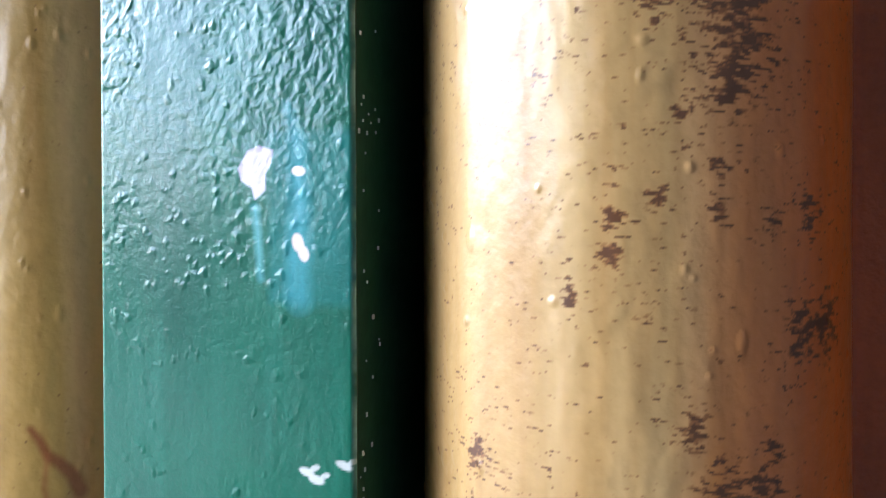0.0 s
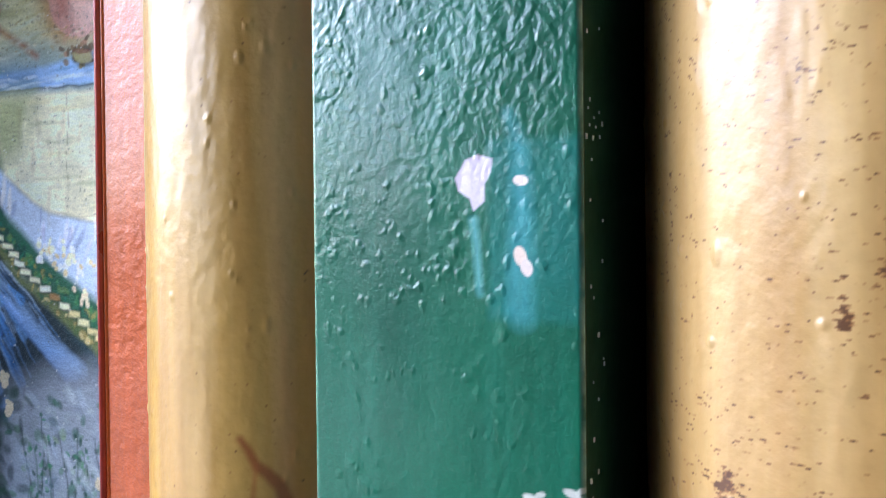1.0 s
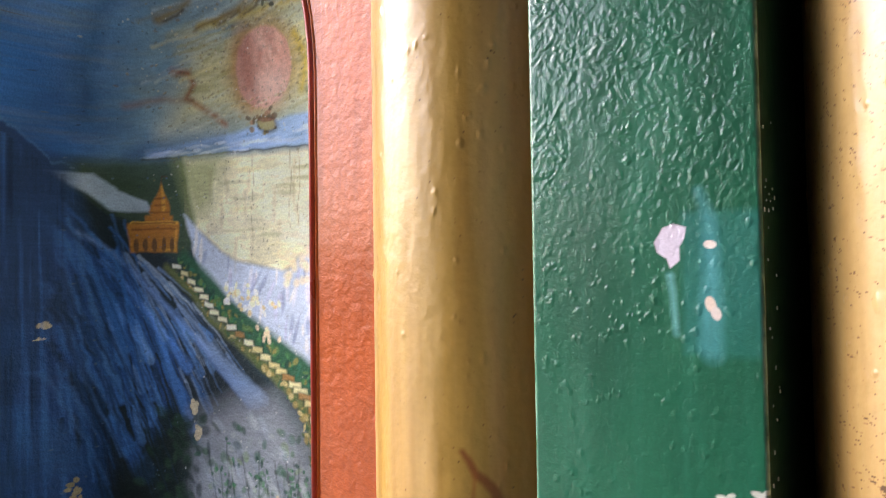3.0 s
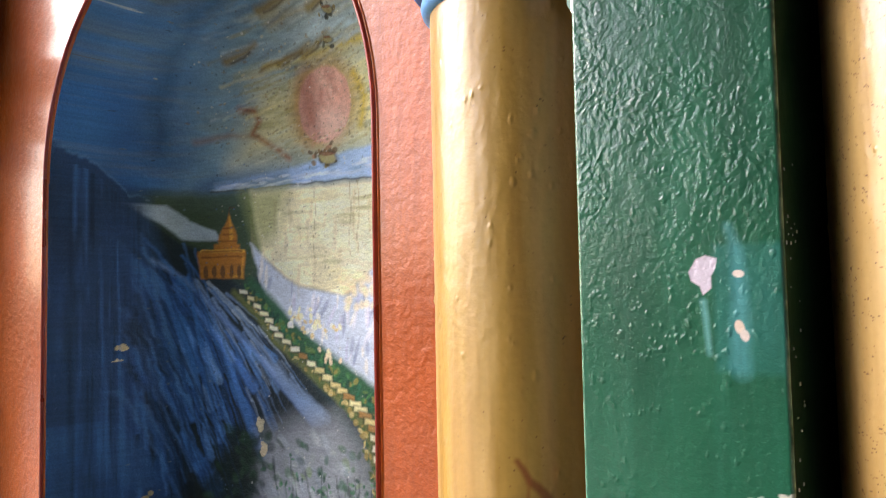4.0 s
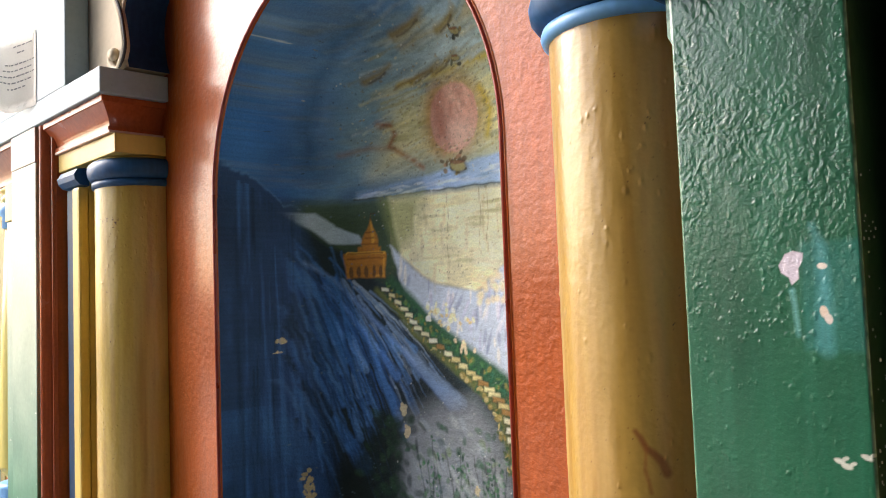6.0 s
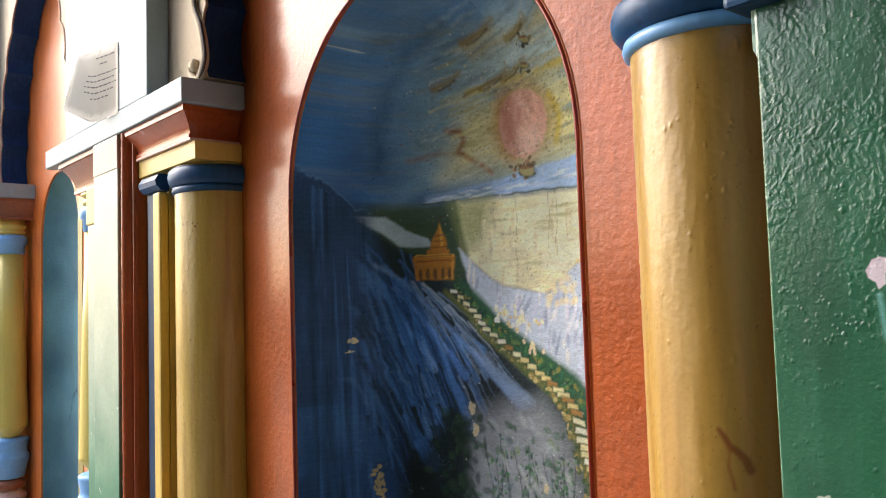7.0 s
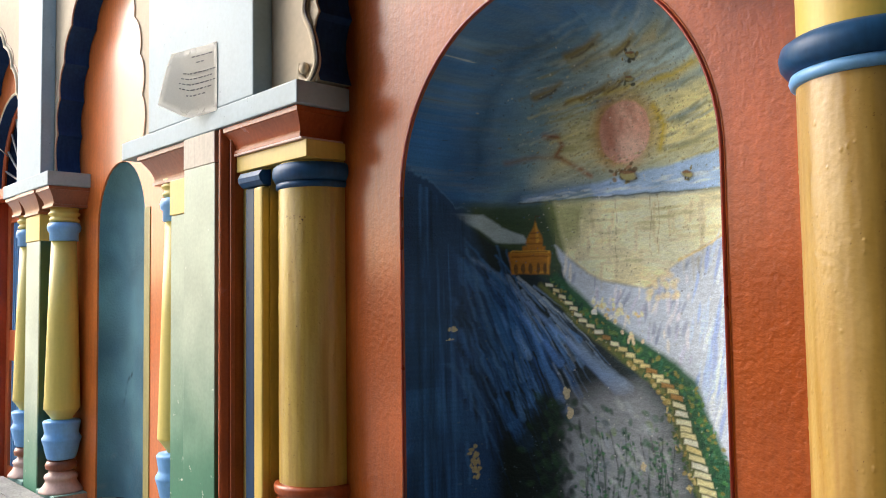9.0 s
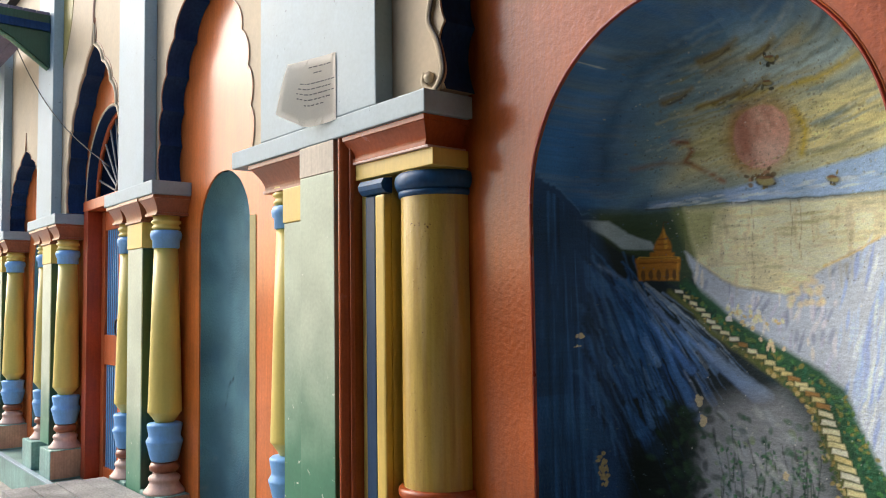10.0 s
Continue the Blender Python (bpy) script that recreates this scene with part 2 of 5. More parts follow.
tagged(part("wall_blocker_south", box(-3.1, 0.75, -6.2, -6.0, 0.0, 4.0), M_DIM), "plain unseen wall added to block light from the south", "wall", kind="structure")
tagged(part("floor_added_dark", box(-2.3, 0.75, -6.0, -0.06, -0.05, 0.012), M_DIM), "unseen dark floor added to cut bounced light", "floor", kind="structure")
tagged(part("ceiling_blocker", box(-2.3, 0.75, -6.2, 0.079, 4.0, 4.15), M_DIM), "plain unseen ceiling added to block light from above", "ceiling", kind="structure")
# added out of view: gives the glossy paint something dark to mirror below the horizon
tagged(part("wall_reflected_dark", box(-40, -3.1, -9.2, -9.0, 0.0, 2.1), M_STONE), "plain grey unseen wall added to darken low reflections", "wall", kind="structure")
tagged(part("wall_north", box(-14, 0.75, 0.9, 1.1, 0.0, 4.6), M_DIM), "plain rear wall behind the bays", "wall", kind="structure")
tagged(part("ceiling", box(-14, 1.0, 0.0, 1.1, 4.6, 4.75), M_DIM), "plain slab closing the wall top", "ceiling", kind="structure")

niche_hole = arch_outline(NICHE_X, NICHE_R, NICHE_SPRING, NICHE_SILL)
tagged(part("wall_niche", plate([(-2.84, 0.235), (0.75, 0.235), (0.75, 3.9), (-2.84, 3.9)], [niche_hole], BACK, BACK + 0.012), M_ORANGE), "glossy orange painted wall round the mural niche", "wall", kind="structure")
B_X0, B_X1 = -4.56, -3.89
B_C, B_R = (B_X0 + B_X1) / 2, (B_X1 - B_X0) / 2


def bay_hole(cx):
    return [(cx + B_R, 0.45)] + [(cx + B_R * math.cos(a), 2.0 + B_R * 1.0 * math.sin(a)) for a in (math.pi * i / 30 for i in range(31))] + [(cx - B_R, 0.45)]


def ring_band(outline, shrink, y0, y1, centre, bm=None):
    """A lining along an open outline, shrink metres thick towards the centre line x = centre."""
    bm = bm or bmesh.new()
    inner = [(x - math.copysign(min(shrink, abs(x - centre)), x - centre), z - shrink * 0.5) for x, z in outline]
    def row(loop, y):
        return [bm.verts.new((x, y, z)) for x, z in loop]
    a, b, c, d = row(outline, y0), row(inner, y0), row(inner, y1), row(outline, y1)
    for i in range(len(outline) - 1):
        for p, q in ((a, b), (b, c), (c, d), (d, a)):
            bm.faces.new((p[i], p[i + 1], q[i + 1], q[i]))
    for k in (0, -1):
        bm.faces.new((a[k], b[k], c[k], d[k]))
    return bm


DOOR_X0, DOOR_X1 = -6.80, -5.60
D_C = (DOOR_X0 + DOOR_X1) / 2
FAN_Z, FAN_R = 2.42, 0.57
fan_hole = [(D_C + FAN_R * math.cos(a), FAN_Z + FAN_R * 1.15 * math.sin(a)) for a in (math.pi * i / 30 for i in range(31))]
bay_walls = {
    "wall_bay_blue": (-5.13, -2.841, [bay_hole(B_C)], "peach and orange painted wall round a blue arched recess"),
    "wall_bay_door": (-7.27, -5.131, [[(DOOR_X1, 0.24), (DOOR_X1, 2.34), (DOOR_X0, 2.34), (DOOR_X0, 0.24)], fan_hole], "orange painted wall round the barred door"),
    "wall_bay_far": (-9.12, -7.271, [bay_hole(-8.2)], "orange painted wall of the far bay"),
}
for name, (x0, x1, cut, text) in bay_walls.items():
    tagged(part(name, plate([(x0, 0.235), (x1, 0.235), (x1, 3.9), (x0, 3.9)], cut, BACK, BACK + 0.012 if name != 'wall_bay_door' else 0.47), M_ORANGE2), text, "wall", kind="structure")
tagged(part("wall_west", box(-14, -9.121, BACK, 0.47, 0.235, 3.9), M_ORANGE2), "orange painted wall beyond the last pier", "wall", kind="structure")

# arcade wall over the cornices, its arches open at the bottom
ARCHES = [(-1.42, 0.69, 1.25), (-4.21, 0.66, 1.22), (-6.2, 0.68, 1.22), (-8.27, 0.66, 0.72)]
edge = [(-14, SPRING), (-14, TOP), (0.75, TOP), (0.75, SPRING)]
for cx, half, rise in ARCHES:
    edge += cusped_outline(cx, half, SPRING, rise)
tagged(part("wall_arcade", plate(edge, [], FRONT, BACK - 0.002), M_CREAM), "cream limewashed arcade wall with cusped arches", "wall", kind="structure")
for cx, half, rise in ARCHES:
    o = cusped_outline(cx, half, SPRING, rise)
    t = thing("arch_lining", "navy painted scalloped lining of a cusped arch", "arch", "arch linings")
    part("soffit", ring_band(o, 0.006, FRONT + 0.004, BACK - 0.004, cx), M_NAVY, t)
    ornate = -7 < cx < -5
    part("outline", sweep([(x, FRONT - 0.002, z) for x, z in o], 0.013 if ornate else 0.005, segs=6), M_CREAM if ornate or cx > -2 else M_TAN, t, "raised outline bead", True)
    if ornate:
        far = [(x + math.copysign(0.030, x - cx), FRONT - 0.001, z + 0.022) for x, z in o]
        part("outer_line", sweep(far, 0.0035, segs=5), M_BROWN2, t, "thin dark outline", True)
        part("finial", sweep([(cx, FRONT - 0.004, SPRING + rise + 0.15), (cx - 0.01, FRONT - 0.004, SPRING + rise + 0.24), (cx + 0.01, FRONT - 0.004, SPRING + rise + 0.33), (cx, FRONT - 0.004, SPRING + rise + 0.42)], 0.010, segs=6), M_PINK, t, "twisted plaster finial", True)
        part("spandrel", plate([(cx - 0.83, SPRING + 1.22), (cx - 0.72, SPRING + 1.34), (cx - 0.60, SPRING + 1.55), (cx - 0.52, SPRING + 1.85), (cx - 0.83, SPRING + 1.85)], [], FRONT - 0.004, FRONT + 0.01), M_OLIVE, t, "olive painted corner panel")

# ---- hand painting on surfaces ----
_lat = np.random.RandomState(7).rand(256, 256)


def vnoise(u, v, seed=0):
    """Smooth lattice noise, 0 to 1."""
    u, v = u + seed * 17.3, v + seed * 9.1
    i, j = np.floor(u).astype(int), np.floor(v).astype(int)
    f, g = u - i, v - j
    f, g = f * f * (3 - 2 * f), g * g * (3 - 2 * g)
    a, b = _lat[i % 256, j % 256], _lat[(i + 1) % 256, j % 256]
    c, d = _lat[i % 256, (j + 1) % 256], _lat[(i + 1) % 256, (j + 1) % 256]
    return (a * (1 - f) + b * f) * (1 - g) + (c * (1 - f) + d * f) * g


def fbm(u, v, seed=0, octaves=4):
    total, amp, norm = 0.0, 1.0, 0.0
    for k in range(octaves):
        total = total + amp * vnoise(u * 2 ** k, v * 2 ** k, seed + k)
        norm += amp
        amp *= 0.55
    return total / norm


class Canvas:
    """Colours at surface places (u, v), laid over one another with soft, brushy edges."""

    def __init__(self, u, v, colour, wobble=0.006):
        self.u = u + wobble * (fbm(u * 30, v * 30, 1) - 0.5) * 2
        self.v = v + wobble * (fbm(u * 30, v * 30, 5) - 0.5) * 2
        self.rgb = np.empty((len(u), 3))
        self.rgb[:] = lin(*colour)

    def lay(self, colour, mask):
        self.rgb += (np.array(lin(*colour)) - self.rgb) * np.clip(mask, 0, 1)[:, None]

    def polygon(self, colour, points, soft=0.02, strength=1.0):
        u, v = self.u, self.v
        inside = np.zeros(len(u), bool)
        dist = np.full(len(u), 9.0)
        for (x0, y0), (x1, y1) in zip(points, points[1:] + points[:1]):
            cross = ((y0 > v) != (y1 > v)) & (u < (x1 - x0) * (v - y0) / (y1 - y0 + 1e-12) + x0)
            inside ^= cross
            dist = np.minimum(dist, self._segment(x0, y0, x1, y1)[0])
        sd = np.where(inside, -dist, dist)
        self.lay(colour, strength * np.clip(0.5 - sd / soft, 0, 1))

    def _segment(self, x0, y0, x1, y1):
        dx, dy = x1 - x0, y1 - y0
        t = np.clip(((self.u - x0) * dx + (self.v - y0) * dy) / (dx * dx + dy * dy + 1e-12), 0, 1)
        return np.hypot(self.u - x0 - t * dx, self.v - y0 - t * dy), t

    def stroke(self, colour, points, w0, w1, soft=0.01, strength=1.0):
        best = np.zeros(len(self.u))
        n = len(points) - 1
        for k in range(n):
            d, t = self._segment(*points[k], *points[k + 1])
            w = w0 + (w1 - w0) * (k + t) / n
            best = np.maximum(best, np.clip(0.5 - (d - w) / soft, 0, 1))
        self.lay(colour, strength * best)

    def dab(self, colour, u, v, ru, rv, turn=0.0, soft=0.35, strength=1.0):
        near = np.flatnonzero((np.abs(self.u - u) < 2.2 * max(ru, rv)) & (np.abs(self.v - v) < 2.2 * max(ru, rv)))
        if not len(near):
            return
        c, s = math.cos(turn), math.sin(turn)
        a, b = self.u[near] - u, self.v[near] - v
        r = np.hypot((a * c + b * s) / ru, (-a * s + b * c) / rv)
        m = strength * np.clip((1 + soft / 2 - r) / soft, 0, 1)
        self.rgb[near] += (np.array(lin(*colour)) - self.rgb[near]) * m[:, None]


def painted_grid(name, verts, nu, nv, rgb, material, parent, label=""):
    """A sheet of nu by nv places with its colours as an attribute."""
    k = np.arange((nu - 1) * (nv - 1))
    i, j = k % (nu - 1), k // (nu - 1)
    a = j * nu + i
    faces = np.stack([a, a + 1, a + nu + 1, a + nu], 1)
    me = bpy.data.meshes.new(name)
    me.vertices.add(len(verts))
    me.vertices.foreach_set("co", verts.astype(np.float32).ravel())
    me.loops.add(len(faces) * 4)
    me.loops.foreach_set("vertex_index", faces.astype(np.int32).ravel())
    me.polygons.add(len(faces))
    me.polygons.foreach_set("loop_start", (np.arange(len(faces)) * 4).astype(np.int32))
    me.update(calc_edges=True)
    layer = me.color_attributes.new("paint", 'FLOAT_COLOR', 'POINT')
    layer.data.foreach_set("color", np.concatenate([np.clip(rgb, 0.002, 0.9), np.ones((len(rgb), 1))], 1).astype(np.float32).ravel())
    me.materials.append(material)
    me.shade_smooth()
    ob = new(name, me)
    ob.parent = parent
    if label:
        tagged(ob, label)
    return ob


# ---- niche with its mural ----
niche = thing("niche", "arched wall niche painted with a mountain temple landscape", "niche")
NU, NV = 460, 700
jj, ii = np.meshgrid(np.arange(NV), np.arange(NU), indexing="ij")
mz = np.interp(jj / (NV - 1), [0, 0.03, 1], [NICHE_SILL, 0.86, NICHE_SPRING + NICHE_R - 0.001]).ravel()
halfw = np.where(mz <= NICHE_SPRING, NICHE_R, np.sqrt(np.maximum(1e-9, NICHE_R ** 2 - np.maximum(0, mz - NICHE_SPRING) ** 2)))
s = (2.0 * ii / (NU - 1) - 1).ravel()
s = np.sign(s) * (1 - (1 - np.abs(s)) ** 1.7)
mx = NICHE_X + halfw * s
rad = np.minimum(1.0, np.hypot((mx - NICHE_X) / NICHE_R, np.maximum(0, mz - NICHE_SPRING) / NICHE_R))
my = BACK + 0.010 + NICHE_DEEP * (1 - rad ** 3.2) ** (1 / 3.2)

c = Canvas(mx, mz, (50, 106, 168), 0.004)
c.polygon((34, 52, 56), [(-1.9, 0.5), (-0.5, 0.5), (-0.5, 1.90), (-1.9, 1.90)], 0.02)
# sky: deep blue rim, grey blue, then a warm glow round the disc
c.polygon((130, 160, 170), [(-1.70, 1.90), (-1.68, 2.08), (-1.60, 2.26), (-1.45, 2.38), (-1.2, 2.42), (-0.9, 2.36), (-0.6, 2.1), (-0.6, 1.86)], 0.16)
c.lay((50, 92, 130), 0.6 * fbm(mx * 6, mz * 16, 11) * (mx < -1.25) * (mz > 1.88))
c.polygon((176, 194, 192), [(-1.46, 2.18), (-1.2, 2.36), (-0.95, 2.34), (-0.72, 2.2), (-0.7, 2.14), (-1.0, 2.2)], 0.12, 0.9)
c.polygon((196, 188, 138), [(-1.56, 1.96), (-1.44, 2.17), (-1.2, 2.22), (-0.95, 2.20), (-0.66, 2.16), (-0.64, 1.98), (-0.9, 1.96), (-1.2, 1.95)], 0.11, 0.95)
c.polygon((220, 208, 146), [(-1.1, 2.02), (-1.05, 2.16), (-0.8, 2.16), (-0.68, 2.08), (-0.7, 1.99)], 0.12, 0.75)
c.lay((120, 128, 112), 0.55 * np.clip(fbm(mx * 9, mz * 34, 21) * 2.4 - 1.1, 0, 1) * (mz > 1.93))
rng = random.Random(3)
for k in range(70):
    u, v = rng.uniform(-1.48, -0.68), rng.uniform(1.97, 2.36)
    tone = rng.choice([(150, 140, 78), (112, 118, 92), (96, 124, 138), (176, 168, 120), (74, 92, 96)])
    c.dab(tone, u, v, rng.uniform(0.03, 0.09), rng.uniform(0.004, 0.012), rng.uniform(0.0, 0.25), 0.9, 0.5)
c.stroke((168, 140, 50), [(-1.36, 2.31), (-1.21, 2.325), (-1.04, 2.33)], 0.012, 0.008, 0.03, 0.6)
c.stroke((196, 172, 60), [(-1.41, 2.21), (-1.20, 2.215), (-1.01, 2.215), (-0.86, 2.245)], 0.006, 0.012, 0.02, 0.75)
c.stroke((96, 68, 34), [(-1.42, 2.205), (-1.33, 2.222), (-1.28, 2.228)], 0.004, 0.003, 0.01, 0.8)
c.stroke((140, 78, 36), [(-1.52, 2.11), (-1.47, 2.10), (-1.455, 2.07), (-1.485, 2.04), (-1.42, 2.0), (-1.35, 1.955)], 0.009, 0.006, 0.016, 0.8)
c.stroke((132, 88, 38), [(-1.66, 2.03), (-1.56, 2.04), (-1.48, 2.035)], 0.005, 0.007, 0.02, 0.6)
for k in range(190):
    u, v = rng.uniform(-1.55, -0.66), rng.uniform(1.95, 2.42)
    warm = abs(u + 1.15) < 0.36 and v < 2.22
    tone = rng.choice([(206, 196, 140), (150, 144, 84), (118, 116, 70), (188, 192, 168)] if warm else [(146, 166, 176), (96, 118, 128), (172, 184, 186), (70, 96, 116), (120, 118, 78)])
    a, w = 0.20 + rng.uniform(-0.12, 0.12), rng.uniform(0.03, 0.10)
    c.stroke(tone, [(u - w * math.cos(a), v - w * math.sin(a)), (u, v + 0.006), (u + w * math.cos(a), v + w * math.sin(a))], rng.uniform(0.002, 0.006), 0.001, 0.008, rng.uniform(0.25, 0.6))
for u, v, w in ((-1.30, 2.355, 0.07), (-1.16, 2.335, 0.05), (-1.30, 2.225, 0.06), (-1.22, 2.235, 0.05), (-1.47, 2.25, 0.05)):
    c.stroke((128, 108, 44), [(u - w, v - 0.014), (u, v), (u + w, v + 0.022)], 0.012, 0.006, 0.016, 0.75)
    c.stroke((66, 52, 28), [(u - w * 0.8, v - 0.020), (u, v - 0.010), (u + w * 0.5, v + 0.004)], 0.002, 0.004, 0.006, 0.7)
# the disc where the sun's paint has come away from pink plaster
c.stroke((186, 160, 40), [(-1.10, 2.14), (-1.065, 2.08), (-1.085, 2.01)], 0.012, 0.010, 0.02, 0.8)
c.dab((170, 130, 62), -1.218, 2.082, 0.125, 0.120, 0, 0.4, 0.7)
c.dab((196, 150, 130), -1.216, 2.082, 0.096, 0.100, 0, 0.10)
for k in range(60):
    a, r = rng.uniform(0, 6.28), 0.088 * math.sqrt(rng.random())
    c.dab(rng.choice([(178, 122, 102), (214, 176, 154), (190, 140, 120), (168, 108, 88)]), -1.216 + r * math.cos(a), 2.082 + r * math.sin(a), rng.uniform(0.008, 0.03), rng.uniform(0.003, 0.010), rng.uniform(0.8, 2.4), 0.9, 0.45)
c.dab((150, 84, 60), -1.275, 2.09, 0.036, 0.080, 0, 1.2, 0.6)
c.dab((214, 184, 166), -1.19, 2.03, 0.045, 0.040, 0, 1.2, 0.6)
# pale sea band and its dark edge
c.polygon((150, 176, 206), [(-1.62, 1.912), (-1.33, 1.932), (-1.065, 1.955), (-0.75, 1.99), (-0.62, 2.0), (-0.62, 1.852), (-0.86, 1.866), (-1.127, 1.880), (-1.334, 1.886), (-1.62, 1.892)], 0.012)
c.polygon((64, 92, 124), [(-1.66, 1.912), (-1.36, 1.925), (-1.36, 1.888), (-1.66, 1.892)], 0.05, 0.8)
for k in range(60):
    u = rng.uniform(-1.6, -0.66)
    c.dab(rng.choice([(206, 214, 220), (110, 142, 180), (176, 190, 204)]), u, 1.885 + 0.02 * rng.random() + 0.055 * (u + 1.6) * rng.random(), rng.uniform(0.015, 0.05), 0.004, 0.03, 0.8, 0.6)
c.stroke((52, 58, 60), [(-1.63, 1.889), (-1.334, 1.884), (-1.127, 1.877), (-0.86, 1.863), (-0.62, 1.850)], 0.0022, 0.0022, 0.004, 0.85)
# pale valley and snowy ridges
c.polygon((60, 78, 50), [(-1.80, 1.88), (-1.50, 1.885), (-1.42, 1.72), (-1.50, 1.62), (-1.80, 1.70)], 0.03, 0.8)
c.polygon((226, 216, 178), [(-1.50, 1.882), (-0.60, 1.848), (-0.60, 1.74), (-1.02, 1.66), (-1.16, 1.58), (-1.35, 1.62), (-1.46, 1.70)], 0.02)
c.polygon((140, 146, 84), [(-1.53, 1.885), (-1.36, 1.886), (-1.40, 1.75), (-1.47, 1.72)], 0.06, 0.75)
for k in range(80):
    c.dab(rng.choice([(218, 206, 152), (176, 174, 128), (206, 202, 172), (160, 162, 112), (190, 184, 150)]), rng.uniform(-1.42, -0.66), rng.uniform(1.62, 1.86), rng.uniform(0.02, 0.06), rng.uniform(0.003, 0.008), rng.uniform(-0.06, 0.03), 0.8, 0.5)
c.lay((150, 146, 104), 0.6 * np.clip(fbm(mx * 7, mz * 9, 25) * 3 - 1.4, 0, 1) * ((mz > 1.60) & (mz < 1.87) & (mx > -1.5)))
c.lay((224, 218, 196), 0.6 * np.clip(fbm(mx * 9, mz * 12, 27) * 3 - 1.6, 0, 1) * ((mz > 1.58) & (mz < 1.80) & (mx > -1.45)))
c.polygon((150, 166, 172), [(-1.785, 1.857), (-1.734, 1.853), (-1.684, 1.806), (-1.614, 1.772), (-1.59, 1.742), (-1.70, 1.752), (-1.77, 1.825)], 0.008)
ridge = [(-1.50, 1.735), (-1.43, 1.675), (-1.344, 1.616), (-1.218, 1.59), (-1.139, 1.582), (-1.06, 1.64), (-1.0, 1.68), (-0.86, 1.735), (-0.62, 1.80), (-0.62, 0.95), (-0.90, 1.10), (-0.98, 1.254), (-1.07, 1.363), (-1.245, 1.444), (-1.453, 1.591)]
c.polygon((180, 188, 198), ridge, 0.012)
for k in range(420):
    u, v = rng.uniform(-1.47, -0.64), rng.uniform(1.15, 1.76)
    top = float(np.interp(u, [-1.5, -1.344, -1.14, -1.0, -0.62], [1.735, 1.616, 1.582, 1.68, 1.80]))
    low = float(np.interp(u, [-1.453, -1.245, -1.07, -0.98, -0.9, -0.62], [1.60, 1.46, 1.38, 1.27, 1.12, 1.0]))
    if low + 0.02 < v < top - 0.01:
        blue = u > -1.0
        tone = rng.choice([(146, 172, 214), (182, 200, 228), (208, 216, 230), (124, 150, 200)] if blue else [(214, 210, 216), (188, 188, 204), (128, 138, 162), (224, 216, 204), (168, 166, 186)])
        c.dab(tone, u, v, rng.uniform(0.003, 0.008), rng.uniform(0.03, 0.085) if blue else rng.uniform(0.012, 0.035), rng.uniform(-0.42, -0.15) if blue else rng.uniform(-0.6, 0.1), 0.7, 0.6)
for k in range(26):
    c.dab((226, 206, 160), rng.uniform(-1.16, -1.04), rng.uniform(1.55, 1.64), rng.uniform(0.008, 0.02), 0.010, rng.uniform(0, 1), 0.8, 0.6)
c.stroke((206, 176, 70), [(-1.03, 1.665), (-0.94, 1.70), (-0.86, 1.735)], 0.004, 0.003, 0.008, 0.7)
# the dark slope with its blue falling brush strokes
c.polygon((27, 40, 42), [(-1.82, 1.86), (-1.77, 1.82), (-1.70, 1.745), (-1.62, 1.70), (-1.54, 1.60), (-1.40, 1.46), (-1.19, 1.29), (-1.17, 1.24), (-1.46, 1.2), (-1.50, 0.55), (-1.82, 0.55)], 0.02)
c.polygon((38, 74, 118), [(-1.81, 1.98), (-1.775, 1.90), (-1.765, 1.78), (-1.73, 1.62), (-1.71, 1.2), (-1.70, 0.55), (-1.82, 0.55)], 0.05, 0.9)
for k in range(300):
    f = rng.random()
    u0, v0 = -1.785 + 0.13 * f, 1.74 - 0.10 * f
    u1, v1 = -1.76 + 0.55 * f + rng.uniform(-0.03, 0.03), 0.95 + 0.34 * f + rng.uniform(-0.1, 0.05)
    a, b = rng.uniform(0.05, 0.75), 0.0
    b = a + rng.uniform(0.08, 0.3)
    bow = lambda t: (u0 + (u1 - u0) * t, v0 + (v1 - v0) * t ** (0.85 + 0.25 * f))
    tone = rng.choice([(44, 84, 136), (34, 62, 102), (66, 112, 168), (22, 32, 36), (24, 38, 40), (30, 46, 56)] if f < 0.62 else [(116, 140, 170), (88, 116, 150), (150, 164, 178), (52, 70, 88), (36, 48, 46)])
    c.stroke(tone, [bow(a), bow((a + b) / 2), bow(min(b, 1))], rng.uniform(0.0015, 0.006), 0.0012, 0.005, 0.7)
for w, tone, line in ((0.012, (100, 130, 176), [(-1.754, 1.696), (-1.562, 1.495), (-1.40, 1.36), (-1.27, 1.262)]),
                      (0.014, (80, 124, 186), [(-1.718, 1.62), (-1.583, 1.437), (-1.49, 1.34)]),
                      (0.016, (72, 118, 176), [(-1.584, 1.418), (-1.527, 1.285), (-1.465, 1.165)]),
                      (0.018, (62, 108, 170), [(-1.772, 1.449), (-1.747, 1.359), (-1.687, 1.26)]),
                      (0.02, (44, 84, 128), [(-1.80, 1.248), (-1.765, 1.086)]),
                      (0.012, (120, 140, 166), [(-1.52, 1.50), (-1.36, 1.36), (-1.22, 1.27)]),
                      (0.022, (58, 106, 164), [(-1.78, 1.70), (-1.70, 1.50), (-1.66, 1.40)]),
                      (0.024, (60, 108, 168), [(-1.70, 1.20), (-1.66, 1.12), (-1.62, 1.06)]),
                      (0.018, (128, 152, 186), [(-1.46, 1.42), (-1.34, 1.32), (-1.25, 1.27)])):
    c.stroke(tone, line, w * 0.4, w * 1.3, 0.012, 0.8)
